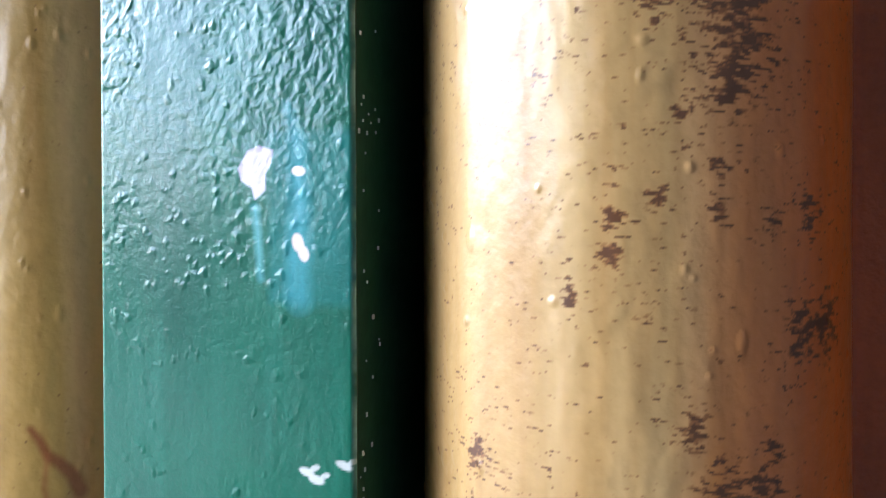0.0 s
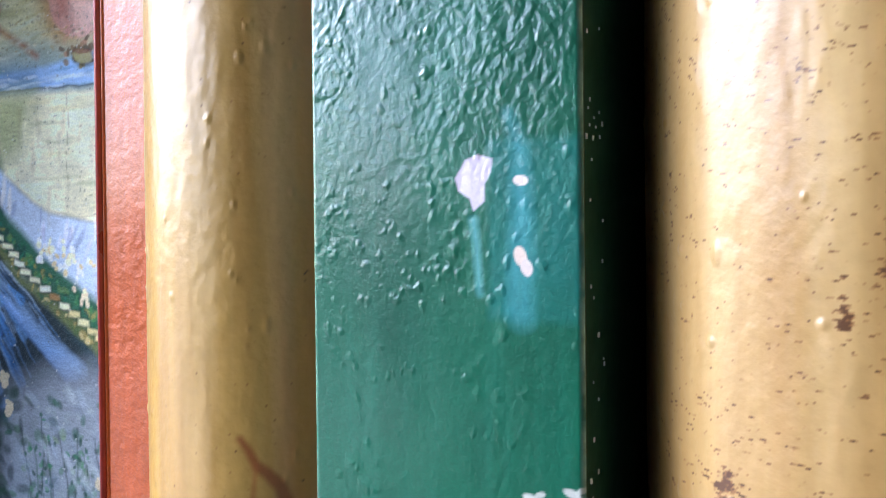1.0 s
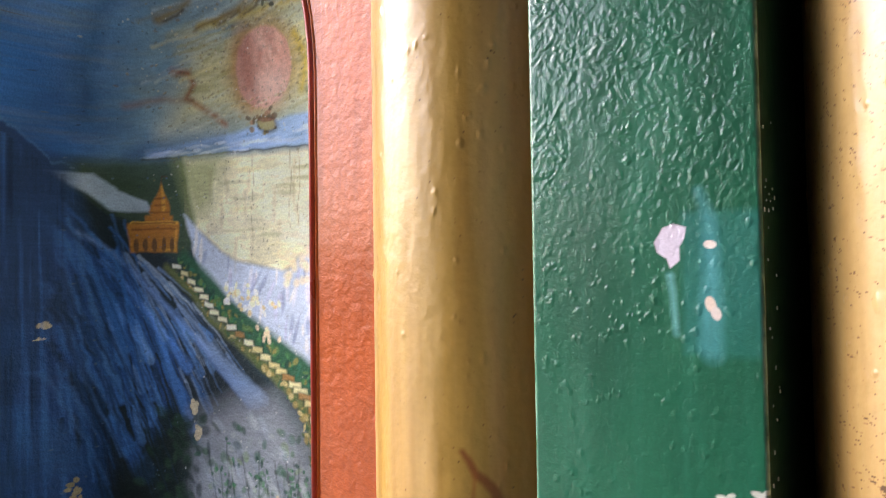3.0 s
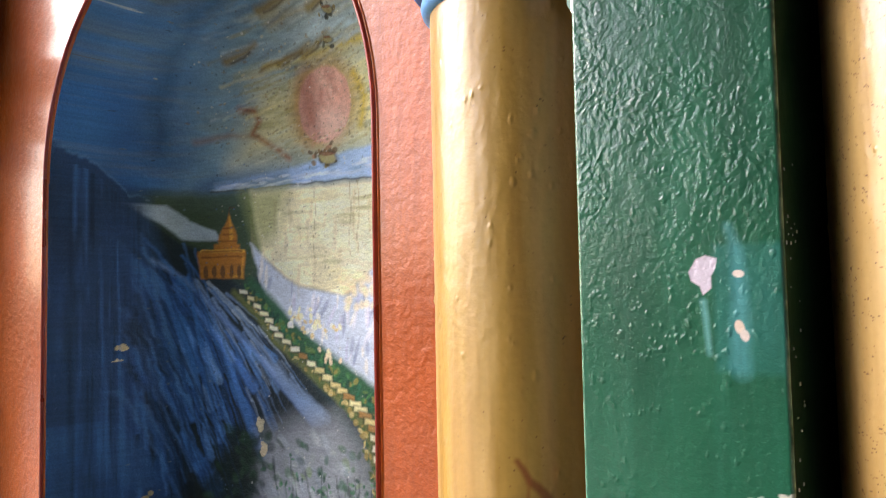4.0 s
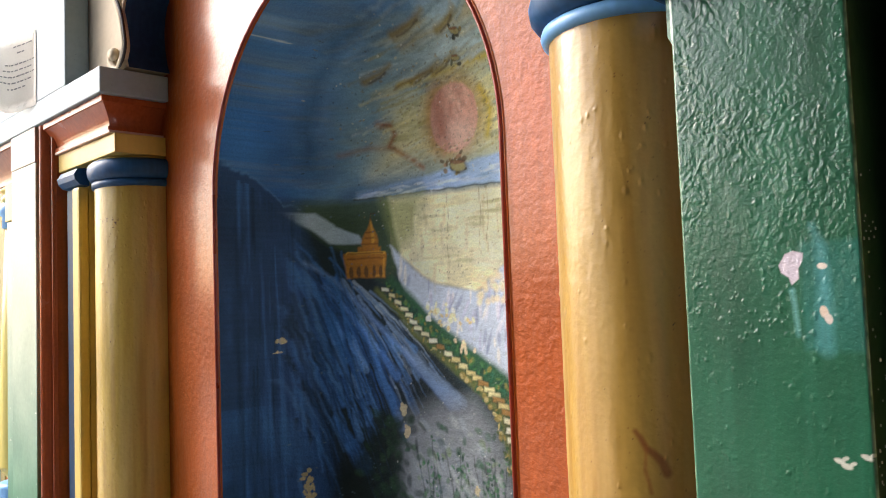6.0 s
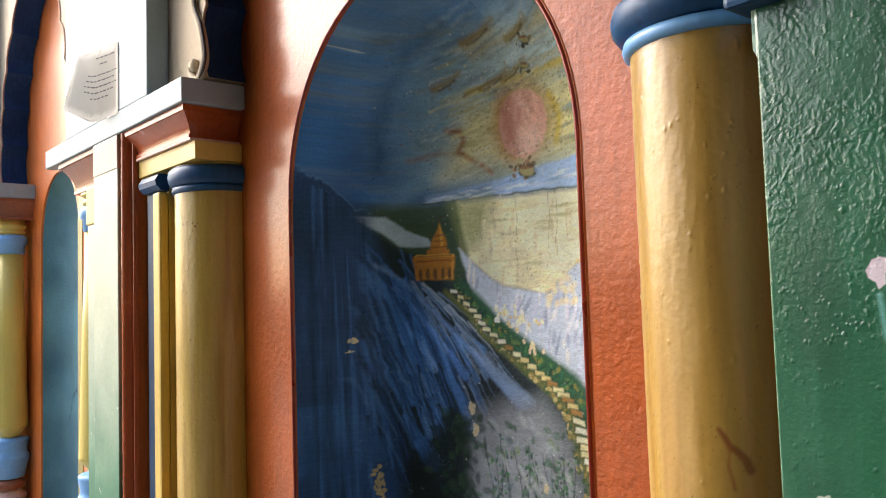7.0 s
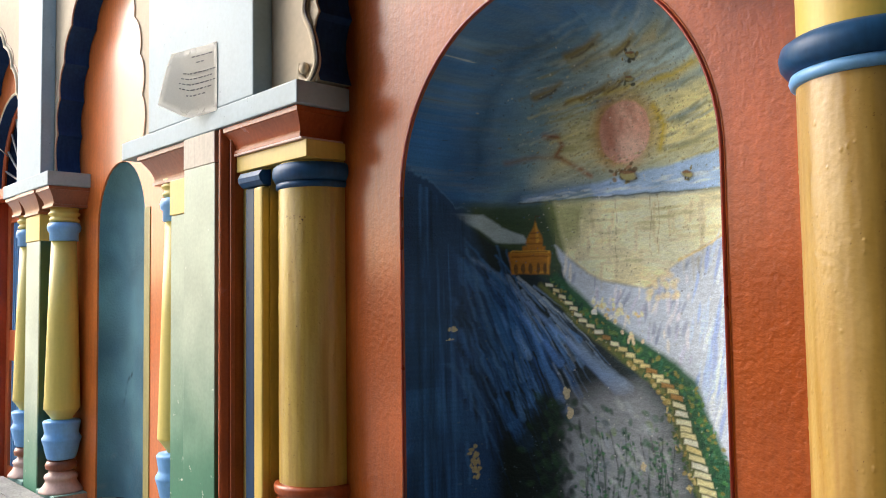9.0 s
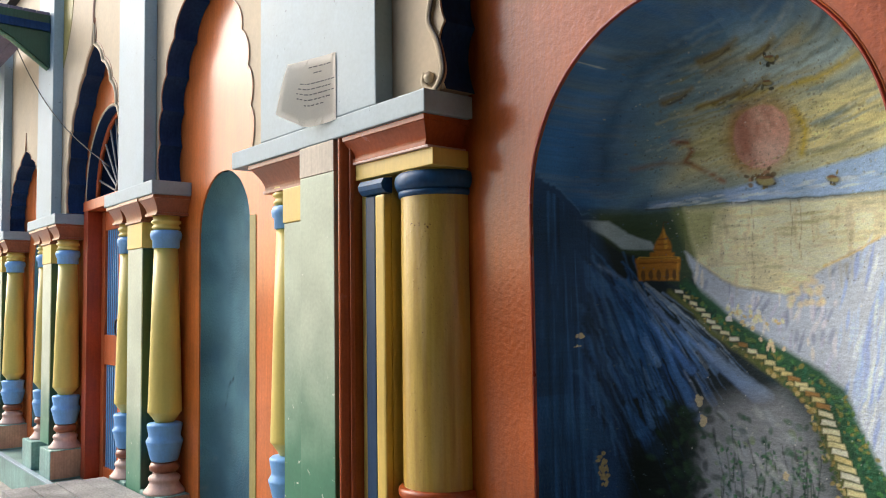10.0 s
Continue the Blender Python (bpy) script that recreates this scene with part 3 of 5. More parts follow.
for k in range(26):
    f = rng.random()
    u0, v0 = -1.77 + 0.14 * f, 1.66 - 0.08 * f
    u1, v1 = -1.70 + 0.46 * f, 1.02 + 0.26 * f
    a = rng.uniform(0.2, 0.7)
    e = a + rng.uniform(0.10, 0.22)
    mid = lambda t: (u0 + (u1 - u0) * t, v0 + (v1 - v0) * t ** (0.85 + 0.25 * f))
    c.stroke(rng.choice([(88, 134, 190), (112, 150, 192), (70, 116, 176)]), [mid(a), mid((a + e) / 2), mid(e)], 0.003, 0.011, 0.006, 0.55)
    c.stroke((28, 44, 52), [mid(a + 0.1), mid(min(1, e + 0.14))], 0.002, 0.006, 0.008, 0.5)
for k in range(90):
    u0 = rng.uniform(-1.80, -1.66)
    v0 = rng.uniform(1.30, 1.80) - 0.5 * (u0 + 1.80)
    slope, fall = rng.uniform(0.02, 0.10) + 0.5 * (u0 + 1.80), rng.uniform(0.15, 0.45)
    c.stroke(rng.choice([(56, 104, 160), (42, 80, 128), (20, 32, 40), (26, 44, 58), (70, 112, 160)]), [(u0, v0), (u0 + slope * 0.4, v0 - fall * 0.5), (u0 + slope, v0 - fall)], rng.uniform(0.0015, 0.005), 0.001, 0.006, 0.55)
# grey foreground with bushes
c.polygon((140, 144, 146), [(-1.47, 1.215), (-1.33, 1.26), (-1.18, 1.275), (-1.08, 1.18), (-1.03, 0.98), (-0.98, 0.55), (-1.50, 0.55), (-1.495, 0.91)], 0.09)
c.polygon((20, 32, 26), [(-1.70, 1.02), (-1.60, 1.17), (-1.49, 1.20), (-1.50, 0.55), (-1.72, 0.55)], 0.05, 0.85)
for k in range(260):
    u, v = rng.uniform(-1.46, -1.06), rng.uniform(0.62, 1.20)
    if u < -1.03 - 0.2 * max(0, v - 1.0):
        c.dab(rng.choice([(44, 92, 58), (70, 108, 66), (140, 146, 142), (36, 62, 44), (96, 104, 98), (120, 140, 96), (30, 70, 42), (160, 164, 158)]), u, v, rng.uniform(0.006, 0.016), rng.uniform(0.005, 0.014), rng.uniform(0, 3), 0.6, 0.6)
for u in (-1.40, -1.33, -1.28, -1.17, -1.13):
    c.stroke((46, 52, 48), [(u, 0.85), (u + 0.01, 1.0), (u - 0.02, 1.13)], 0.003, 0.0015, 0.005, 0.75)
for k in range(260):
    u, v = rng.gauss(-1.52, 0.05), rng.uniform(0.62, 1.22)
    c.dab(rng.choice([(18, 34, 24), (30, 56, 36), (16, 28, 24), (40, 68, 44), (22, 40, 36)]), u, v, rng.uniform(0.008, 0.022), rng.uniform(0.006, 0.016), rng.uniform(0, 3), 0.8, 0.6)
for k in range(34):
    u, v = rng.uniform(-1.43, -1.08), rng.uniform(0.66, 1.0)
    tip = (u + rng.uniform(-0.03, 0.03), v + rng.uniform(0.08, 0.2))
    c.stroke(rng.choice([(40, 62, 50), (34, 50, 46), (52, 84, 60)]), [(u, v), ((u + tip[0]) / 2 + 0.006, (v + tip[1]) / 2), tip], 0.003, 0.0012, 0.005, 0.8)
    for q in range(9):
        t = rng.random()
        c.dab(rng.choice([(36, 86, 56), (56, 112, 70), (30, 66, 48), (96, 132, 96)]), u + (tip[0] - u) * t + rng.gauss(0, 0.014), v + (tip[1] - v) * t + rng.gauss(0, 0.010), rng.uniform(0.004, 0.009), rng.uniform(0.003, 0.006), rng.uniform(0, 3), 0.5, 0.8)
for k in range(60):
    c.dab(rng.choice([(186, 192, 200), (164, 172, 180), (120, 130, 138), (196, 200, 196)]), rng.uniform(-1.44, -1.05), rng.uniform(0.62, 1.22), rng.uniform(0.015, 0.04), rng.uniform(0.006, 0.014), rng.uniform(-1.2, -0.6), 0.9, 0.4)
# green banks and the stair path
PATH_UV = [(-1.538, 1.611), (-1.455, 1.543), (-1.392, 1.478), (-1.287, 1.416), (-1.187, 1.357), (-1.111, 1.310), (-1.056, 1.263), (-1.031, 1.183), (-1.005, 1.120), (-0.972, 1.044), (-0.945, 0.97), (-0.91, 0.85)]
c.stroke((40, 84, 54), [(u + 0.035, v + 0.012) for u, v in PATH_UV], 0.018, 0.075, 0.02, 0.95)
c.stroke((98, 104, 54), [(u - 0.02, v - 0.012) for u, v in PATH_UV], 0.010, 0.022, 0.014, 0.9)
for k in range(360):
    t = rng.random() * 10.9
    i = int(t)
    u = PATH_UV[i][0] + (PATH_UV[i + 1][0] - PATH_UV[i][0]) * (t - i)
    v = PATH_UV[i][1] + (PATH_UV[i + 1][1] - PATH_UV[i][1]) * (t - i)
    side = rng.choice((-1, 1, 1))
    w = (0.012 + 0.006 * t) * rng.uniform(0.5, 1.5 if side > 0 else 0.9)
    c.dab(rng.choice([(30, 74, 46), (64, 112, 60), (84, 112, 56), (128, 120, 56), (24, 60, 44), (40, 96, 70)] if side > 0 else [(150, 130, 70), (74, 92, 44), (190, 170, 110), (50, 84, 50)]), u + side * w, v + side * w * 0.4, rng.uniform(0.003, 0.008), rng.uniform(0.004, 0.012), rng.uniform(0, 3), 0.6, 0.85)
steps = 36
for k in range(steps):
    t = (k + 0.5) / steps * 10.7
    i = int(t)
    (u0, v0), (u1, v1) = PATH_UV[i], PATH_UV[i + 1]
    u, v = u0 + (u1 - u0) * (t - i), v0 + (v1 - v0) * (t - i)
    wide, tall = 0.014 + 0.0016 * t, 0.0052 + 0.00035 * t
    tip = -0.16 + 0.012 * t + rng.uniform(-0.1, 0.1)
    bar = lambda w, g: [(u - w, v - g - w * tip), (u + w, v - g + w * tip), (u + w * 0.9, v + g + w * tip), (u - w * 0.95, v + g - w * tip)]
    c.polygon((52, 60, 36), bar(wide + 0.004, tall + 0.003), 0.006, 0.65)
    tone = rng.choice([(224, 216, 176), (214, 204, 150), (228, 222, 196), (206, 190, 128)]) if rng.random() > 0.2 else rng.choice([(166, 132, 62), (158, 116, 62)])
    c.polygon(tone, bar(wide * rng.uniform(0.8, 1.05), tall), 0.005, 0.92)
for k in range(44):
    u, v = rng.gauss(-1.29, 0.055), rng.gauss(1.515, 0.02)
    if v > 1.45 - 0.9 * (u + 1.3):
        c.dab(rng.choice([(226, 214, 176), (206, 186, 130), (232, 226, 204)]), u, v, rng.uniform(0.005, 0.010), rng.uniform(0.004, 0.008), rng.uniform(0, 3), 0.5, 0.9)
for k in range(10):
    c.dab((220, 200, 160), rng.gauss(-1.215, 0.02), rng.gauss(1.435, 0.012), 0.006, 0.008, 0, 0.5, 0.85)
# the golden temple on the hill
c.polygon((164, 108, 34), [(-1.658, 1.640), (-1.525, 1.638), (-1.516, 1.706), (-1.516, 1.716), (-1.536, 1.718), (-1.536, 1.734), (-1.546, 1.736), (-1.546, 1.752), (-1.551, 1.770), (-1.562, 1.790), (-1.569, 1.806), (-1.574, 1.826), (-1.580, 1.806), (-1.588, 1.790), (-1.600, 1.770), (-1.606, 1.752), (-1.606, 1.736), (-1.622, 1.734), (-1.622, 1.718), (-1.664, 1.718), (-1.664, 1.706)], 0.007)
c.stroke((212, 162, 60), [(-1.655, 1.718), (-1.522, 1.716)], 0.004, 0.004, 0.004, 0.8)
c.stroke((206, 156, 58), [(-1.566, 1.755), (-1.568, 1.785), (-1.573, 1.812)], 0.007, 0.002, 0.006, 0.7)
c.stroke((204, 150, 56), [(-1.560, 1.645), (-1.530, 1.645), (-1.528, 1.700)], 0.004, 0.004, 0.004, 0.6)
for v in (1.700, 1.716, 1.745, 1.765, 1.782):
    h = 0.062 if v < 1.72 else 0.03 if v < 1.75 else 0.014
    c.stroke((110, 64, 20), [(-1.592 - h if v < 1.72 else -1.577 - h, v), (-1.592 + h if v < 1.72 else -1.577 + h, v)], 0.0022, 0.0022, 0.004, 0.8)
for u in (-1.642, -1.618, -1.594, -1.566, -1.540):
    c.dab((92, 66, 34), u, 1.658, 0.007, 0.019, 0, 0.4, 0.9)
c.stroke((70, 60, 40), [(-1.574, 1.822), (-1.573, 1.84), (-1.556, 1.836)], 0.0015, 0.002, 0.003, 0.9)
# lost flakes down to cream plaster
for u, v, r in ((-1.465, 1.238, 0.017), (-1.450, 1.178, 0.017), (-1.787, 1.45, 0.012), (-1.18, 1.032, 0.012), (-1.787, 1.415, 0.006)):
    for k in range(4):
        c.dab((206, 190, 150), u + rng.uniform(-0.4, 0.4) * r, v + rng.uniform(-0.6, 0.6) * r, r * rng.uniform(0.4, 0.9) * (0.3 if u < -1.7 else 1), r * rng.uniform(0.4, 0.9), 0 if u < -1.7 else rng.uniform(0, 3), 0.15)
for k in range(26):
    c.dab((166, 152, 112), rng.gauss(-1.757, 0.005), rng.uniform(0.94, 1.05), rng.uniform(0.002, 0.005), rng.uniform(0.005, 0.012), 0, 0.2)
for u, v in ((-1.145, 2.303), (-1.170, 2.238), (-0.989, 1.918), (-1.215, 1.937)):
    for k in range(8):
        c.dab(rng.choice([(52, 56, 48), (80, 80, 58), (128, 112, 60)]), u + rng.gauss(0, 0.016), v + rng.gauss(0, 0.009), rng.uniform(0.004, 0.010), rng.uniform(0.003, 0.007), rng.uniform(0, 3), 0.4, 0.9)
for k in range(26):
    c.dab(rng.choice([(120, 96, 60), (90, 72, 46), (160, 120, 90)]), rng.gauss(-1.215, 0.026), rng.gauss(1.955, 0.010), rng.uniform(0.005, 0.011), rng.uniform(0.004, 0.008), rng.uniform(0, 3), 0.4, 0.85)
# a loose olive chip hanging under the disc, with smaller ones
for u, v, q in ((-1.205, 1.938, 1.0), (-0.989, 1.918, 0.6), (-1.145, 2.303, 0.55), (-1.170, 2.238, 0.5)):
    c.dab((40, 36, 26), u, v, 0.036 * q, 0.021 * q, -0.25, 0.5, 0.75)
    c.dab((156, 146, 96), u - 0.003 * q, v + 0.003 * q, 0.030 * q, 0.016 * q, -0.25, 0.35, 0.9)
    c.dab((110, 56, 40), u - 0.006 * q, v + 0.014 * q, 0.026 * q, 0.006 * q, -0.1, 0.4, 0.7)
# brown grain thrown round the disc, and damp stains down the valley
for k in range(420):
    a, r = rng.uniform(0, 6.28), 0.10 + abs(rng.gauss(0, 0.11))
    u, v = -1.216 + 1.3 * r * math.cos(a), 2.09 + 0.8 * r * math.sin(a)
    if v > 1.96 and u < -0.68:
        c.dab(rng.choice([(120, 96, 52), (150, 126, 70), (92, 84, 60), (196, 186, 150)]), u, v, rng.uniform(0.002, 0.007), rng.uniform(0.0015, 0.004), rng.uniform(-0.2, 0.5), 0.6, 0.5)
for k in range(46):
    u, v = rng.uniform(-1.42, -0.70), rng.uniform(1.66, 1.86)
    c.stroke(rng.choice([(158, 146, 104), (140, 128, 84), (224, 216, 186)]), [(u, v), (u + rng.uniform(-0.008, 0.008), v - rng.uniform(0.03, 0.09))], rng.uniform(0.002, 0.008), 0.001, 0.012, 0.4)
# pitting and crumbs over the old plaster
for k in range(520):
    u, v = rng.uniform(-1.6, -0.66), rng.uniform(1.62, 2.36)
    c.dab(rng.choice([(60, 62, 52), (90, 84, 60), (206, 204, 184), (120, 110, 70)]), u, v, rng.uniform(0.0012, 0.004), rng.uniform(0.0012, 0.003), rng.uniform(0, 3), 0.6, 0.5)
for u in (-1.13, -1.10, -1.26):
    c.stroke((120, 112, 80), [(u, 1.87), (u + 0.006, 1.80), (u - 0.004, 1.73), (u + 0.003, 1.68)], 0.0012, 0.0008, 0.003, 0.7)
for k in range(900):
    u, v = rng.uniform(-1.79, -0.66), rng.uniform(0.7, 2.4)
    dark = u < -1.5
    c.dab(rng.choice([(40, 52, 60), (74, 100, 130), (92, 112, 120)] if dark else [(66, 74, 70), (96, 98, 84), (214, 212, 200), (176, 176, 160)]), u, v, rng.uniform(0.001, 0.0035), rng.uniform(0.001, 0.003), rng.uniform(0, 3), 0.5, 0.55)
# the left flank of the hollow: a blue mountain shoulder and its falling streaks
deep = (my - BACK - 0.010) / NICHE_DEEP
flank = (mx < NICHE_X) * np.clip((0.64 - deep) / 0.14, 0, 1)
shoulder = 1.875 + 0.13 * np.clip((0.5 - deep) / 0.5, 0, 1) ** 0.6 + 0.03 * (fbm(deep * 14, mz * 3, 51) - 0.5)
c.lay((32, 58, 92), flank * np.clip((shoulder - mz) / 0.010, 0, 1) * np.clip((mz - 1.45) / 0.15, 0, 1) * 0.85)
c.lay((84, 124, 162), flank * np.clip(1 - np.abs(shoulder - mz) / 0.006, 0, 1) * 0.45)
fall = fbm(deep * 36 + mz * 1.2, mz * 3.0, 53)
below = flank * (mz < shoulder - 0.03)
c.lay((64, 112, 170), below * np.clip(fall * 4 - 2.3, 0, 1) * 0.6)
c.lay((14, 24, 32), below * np.clip(1.7 - fall * 4, 0, 1) * 0.7)
# dark rim of the cloud bank
c.stroke((38, 70, 96), [(-1.735, 2.00), (-1.71, 2.12), (-1.64, 2.24), (-1.53, 2.34), (-1.38, 2.40)], 0.010, 0.006, 0.030, 0.6)
# brush drag over the whole picture
drag = fbm(mx * 60, mz * 200, 31)
c.rgb *= (1.15 + 0.50 * drag)[:, None]
rough_y = 0.0022 * (fbm(mx * 45, mz * 45, 41) - 0.5) + 0.0010 * (fbm(mx * 160, mz * 160, 43) - 0.5)
disc = np.clip(1.1 - np.hypot((mx + 1.216) / 0.096, (mz - 2.082) / 0.100), 0, 0.1) * 10
my += (rough_y + 0.004 * disc * (0.6 + 0.8 * fbm(mx * 70, mz * 70, 47))) * (rad < 0.985)
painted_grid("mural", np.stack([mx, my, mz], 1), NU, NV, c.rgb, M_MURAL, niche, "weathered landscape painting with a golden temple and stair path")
part("rim", sweep([(x, BACK - 0.001, z) for x, z in niche_hole], 0.0052, segs=8), M_RED, niche, "dark red painted bead round the opening", True)
part("outer_bead", sweep([(x, BACK + 0.001, z) for x, z in arch_outline(NICHE_X, NICHE_R + 0.0075, NICHE_SPRING, NICHE_SILL)], 0.0032, segs=8), M_ORANGE, niche, "thin orange painted bead outside the red one", True)
part("sill", box(NICHE_X - NICHE_R, NICHE_X + NICHE_R, BACK + 0.002, BACK + 0.44, NICHE_SILL - 0.03, NICHE_SILL + 0.002), M_NAVY, niche)

# ---- the near pier: thick green enamel over older coats ----
pier = thing("pier", "square pier in lumpy green enamel with chipped white patches", "pier")
X0, X1, Z0, Z1 = -0.115, 0.105, 0.24, 1.952
NU, NV = 200, 1300
jj, ii = np.meshgrid(np.arange(NV), np.arange(NU), indexing="ij")
# finer spacing where the camera passes close
fz = (jj / (NV - 1)).ravel()
gz = Z0 + (Z1 - Z0) * (1 - (1 - fz) ** 1.35)
gx = X0 + (X1 - X0) * (ii / (NU - 1)).ravel()
# the enamel thickens into a ledge under the cap
gx -= 0.006 * np.clip((gz - 1.885) / 0.012, 0, 1) * (1 - ii / (NU - 1)).ravel()
c = Canvas(gx, gz, (25, 94, 66), 0.002)
c.lay((18, 74, 52), np.clip(fbm(gx * 14, gz * 7, 3) * 2.6 - 1.0, 0, 1) * 0.7)
c.lay((40, 112, 88), np.clip(fbm(gx * 60, gz * 5, 9) * 2.6 - 1.3, 0, 1) * 0.35)
c.polygon((44, 118, 112), [(0.036, 1.612), (0.108, 1.612), (0.108, 1.487), (0.036, 1.487)], 0.008, 0.25 + 0.45 * fbm(gx * 60, gz * 25, 17))
c.stroke((92, 168, 178), [(0.052, 1.630), (0.060, 1.605), (0.061, 1.56), (0.060, 1.49)], 0.003, 0.010, 0.010, 0.22 + 0.45 * fbm(gx * 90, gz * 30, 19))
c.stroke((110, 176, 176), [(0.026, 1.556), (0.029, 1.505)], 0.003, 0.002, 0.006, 0.7)
c.polygon((214, 204, 220), [(0.010, 1.587), (0.018, 1.600), (0.028, 1.603), (0.040, 1.599), (0.0385, 1.590), (0.033, 1.582), (0.034, 1.570), (0.0265, 1.563), (0.0225, 1.572), (0.0125, 1.578)], 0.0016)
c.dab((226, 214, 206), 0.061, 1.583, 0.0055, 0.0035, 0, 0.3)
c.dab((226, 206, 190), 0.0605, 1.531, 0.0045, 0.007, 0.3, 0.3)
c.dab((222, 208, 200), 0.065, 1.523, 0.004, 0.006, 0.3, 0.3)
for u, v in ((0.066, 1.365), (0.096, 1.371), (0.074, 1.36), (-0.06, 1.30), (0.03, 1.285)):
    c.dab((206, 206, 196), u, v, 0.0065, 0.003, rng.uniform(-0.4, 0.4), 0.4, 0.9)
    c.dab((206, 206, 196), u + 0.007, v + 0.003, 0.004, 0.002, 0.3, 0.4, 0.8)
edge_l = np.clip(1 - (gx - X0) / 0.0035, 0, 1) * np.clip(fbm(gx * 5, gz * 60, 13) * 3 - 0.8, 0, 1)
edge_r = np.clip(1 - (X1 - gx) / 0.003, 0, 1) * np.clip(fbm(gx * 5, gz * 50, 15) * 3 - 1.0, 0, 1)
c.lay((150, 186, 160), np.maximum(edge_l, edge_r) * 0.8)
# relief: dragged ridges above, scattered drips and beads below
up = np.clip((gz - 1.50) / 0.16, 0, 1)
wx, wz = 2.2 * fbm(gx * 34, gz * 34, 60), 2.2 * fbm(gx * 34, gz * 34, 64)
ridged = 1 - np.abs(2 * fbm(gx * 95 + wx, gz * 75 + wz, 61, 4) - 1)
patchy = 0.35 + 1.1 * np.clip(fbm(gx * 16, gz * 12, 69, 2) * 2 - 0.5, 0, 1)
h = 0.00042 * (0.2 + 0.8 * up) * patchy * (ridged ** 2.5 - 0.3) + 0.00055 * (fbm(gx * 210 + wx, gz * 170 + wz, 65, 3) - 0.5) * (0.25 + up) * patchy + 0.0011 * (fbm(gx * 22, gz * 12, 67, 2) - 0.5)
prng = random.Random(12)


ragged = fbm(gx * 320, gz * 320, 77, 2)


def bead(u, v, r, tall):
    near = np.flatnonzero((np.abs(gx - u) < 2 * r) & (np.abs(gz - v) < 2 * r))
    d = np.hypot(gx[near] - u, (gz[near] - v) * prng.uniform(0.6, 1.1)) / r * (0.2 + 1.6 * ragged[near])
    h[near] = np.maximum(h[near], h[near] * 0.5 + tall * np.clip(1 - d * d, 0, 1))


for k in range(1800):
    u, v = prng.uniform(X0 + 0.004, X1 - 0.004), 1.12 + 0.8 * prng.random() ** 0.8
    dense = vnoise(np.array([u * 22]), np.array([v * 16]), 71)[0]
    if prng.random() < dense ** 1.6 * (0.9 if v > 1.44 else 0.6):
        r = prng.choice((0.0012, 0.0015, 0.0018, 0.0024, 0.0032))
        bead(u, v, r, r * prng.uniform(0.09, 0.24))
for k in range(18):
    t = prng.random()
    bead(-0.066 + 0.045 * t + prng.uniform(-0.001, 0.001), 1.436 + 0.014 * t + prng.uniform(-0.002, 0.002), prng.uniform(0.001, 0.002), 0.0006)
for k in range(30):
    bead(prng.gauss(-0.005, 0.024), prng.gauss(1.514, 0.010), prng.uniform(0.0012, 0.003), 0.0006)
fade = np.clip(np.minimum(gx - X0, X1 - gx) / 0.004, 0, 1)
gy = -0.028 - h * fade + 0.003 * (1 - fade) ** 2
painted_grid("front_face", np.stack([gx, gy, gz], 1), NU, NV, c.rgb, M_PIERPAINT, pier, "lumpy green enamel with a white chip and a blue smear")
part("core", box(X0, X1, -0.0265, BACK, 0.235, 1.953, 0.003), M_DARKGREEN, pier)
# tiny white boxes stand in for glints on the pier's dark right side
frng = random.Random(31)
bm = bmesh.new()
for k in range(34):
    y, z, r = frng.uniform(-0.020, 0.02), frng.choice((1.36, 1.47, 1.56, 1.64)) + frng.gauss(0, 0.03), frng.uniform(0.0004, 0.0013)
    box(X1 - 0.0005, X1 + 0.0008, y - r, y + r, z - r * 1.4, z + r * 1.4, bm=bm)
tagged(part("glint_specks", bm, M_WHITE, pier), "small pale specks standing in for glints on the dark side", kind="stuff")
part("cap", box(-0.145, 0.135, -0.058, BACK, 1.953, 1.995, 0.008), M_BLUE, pier, "blue cap moulding")
part("upper_block", box(-0.12, 0.11, -0.04, BACK, 1.996, 2.36, 0.01), M_GREEN, pier)


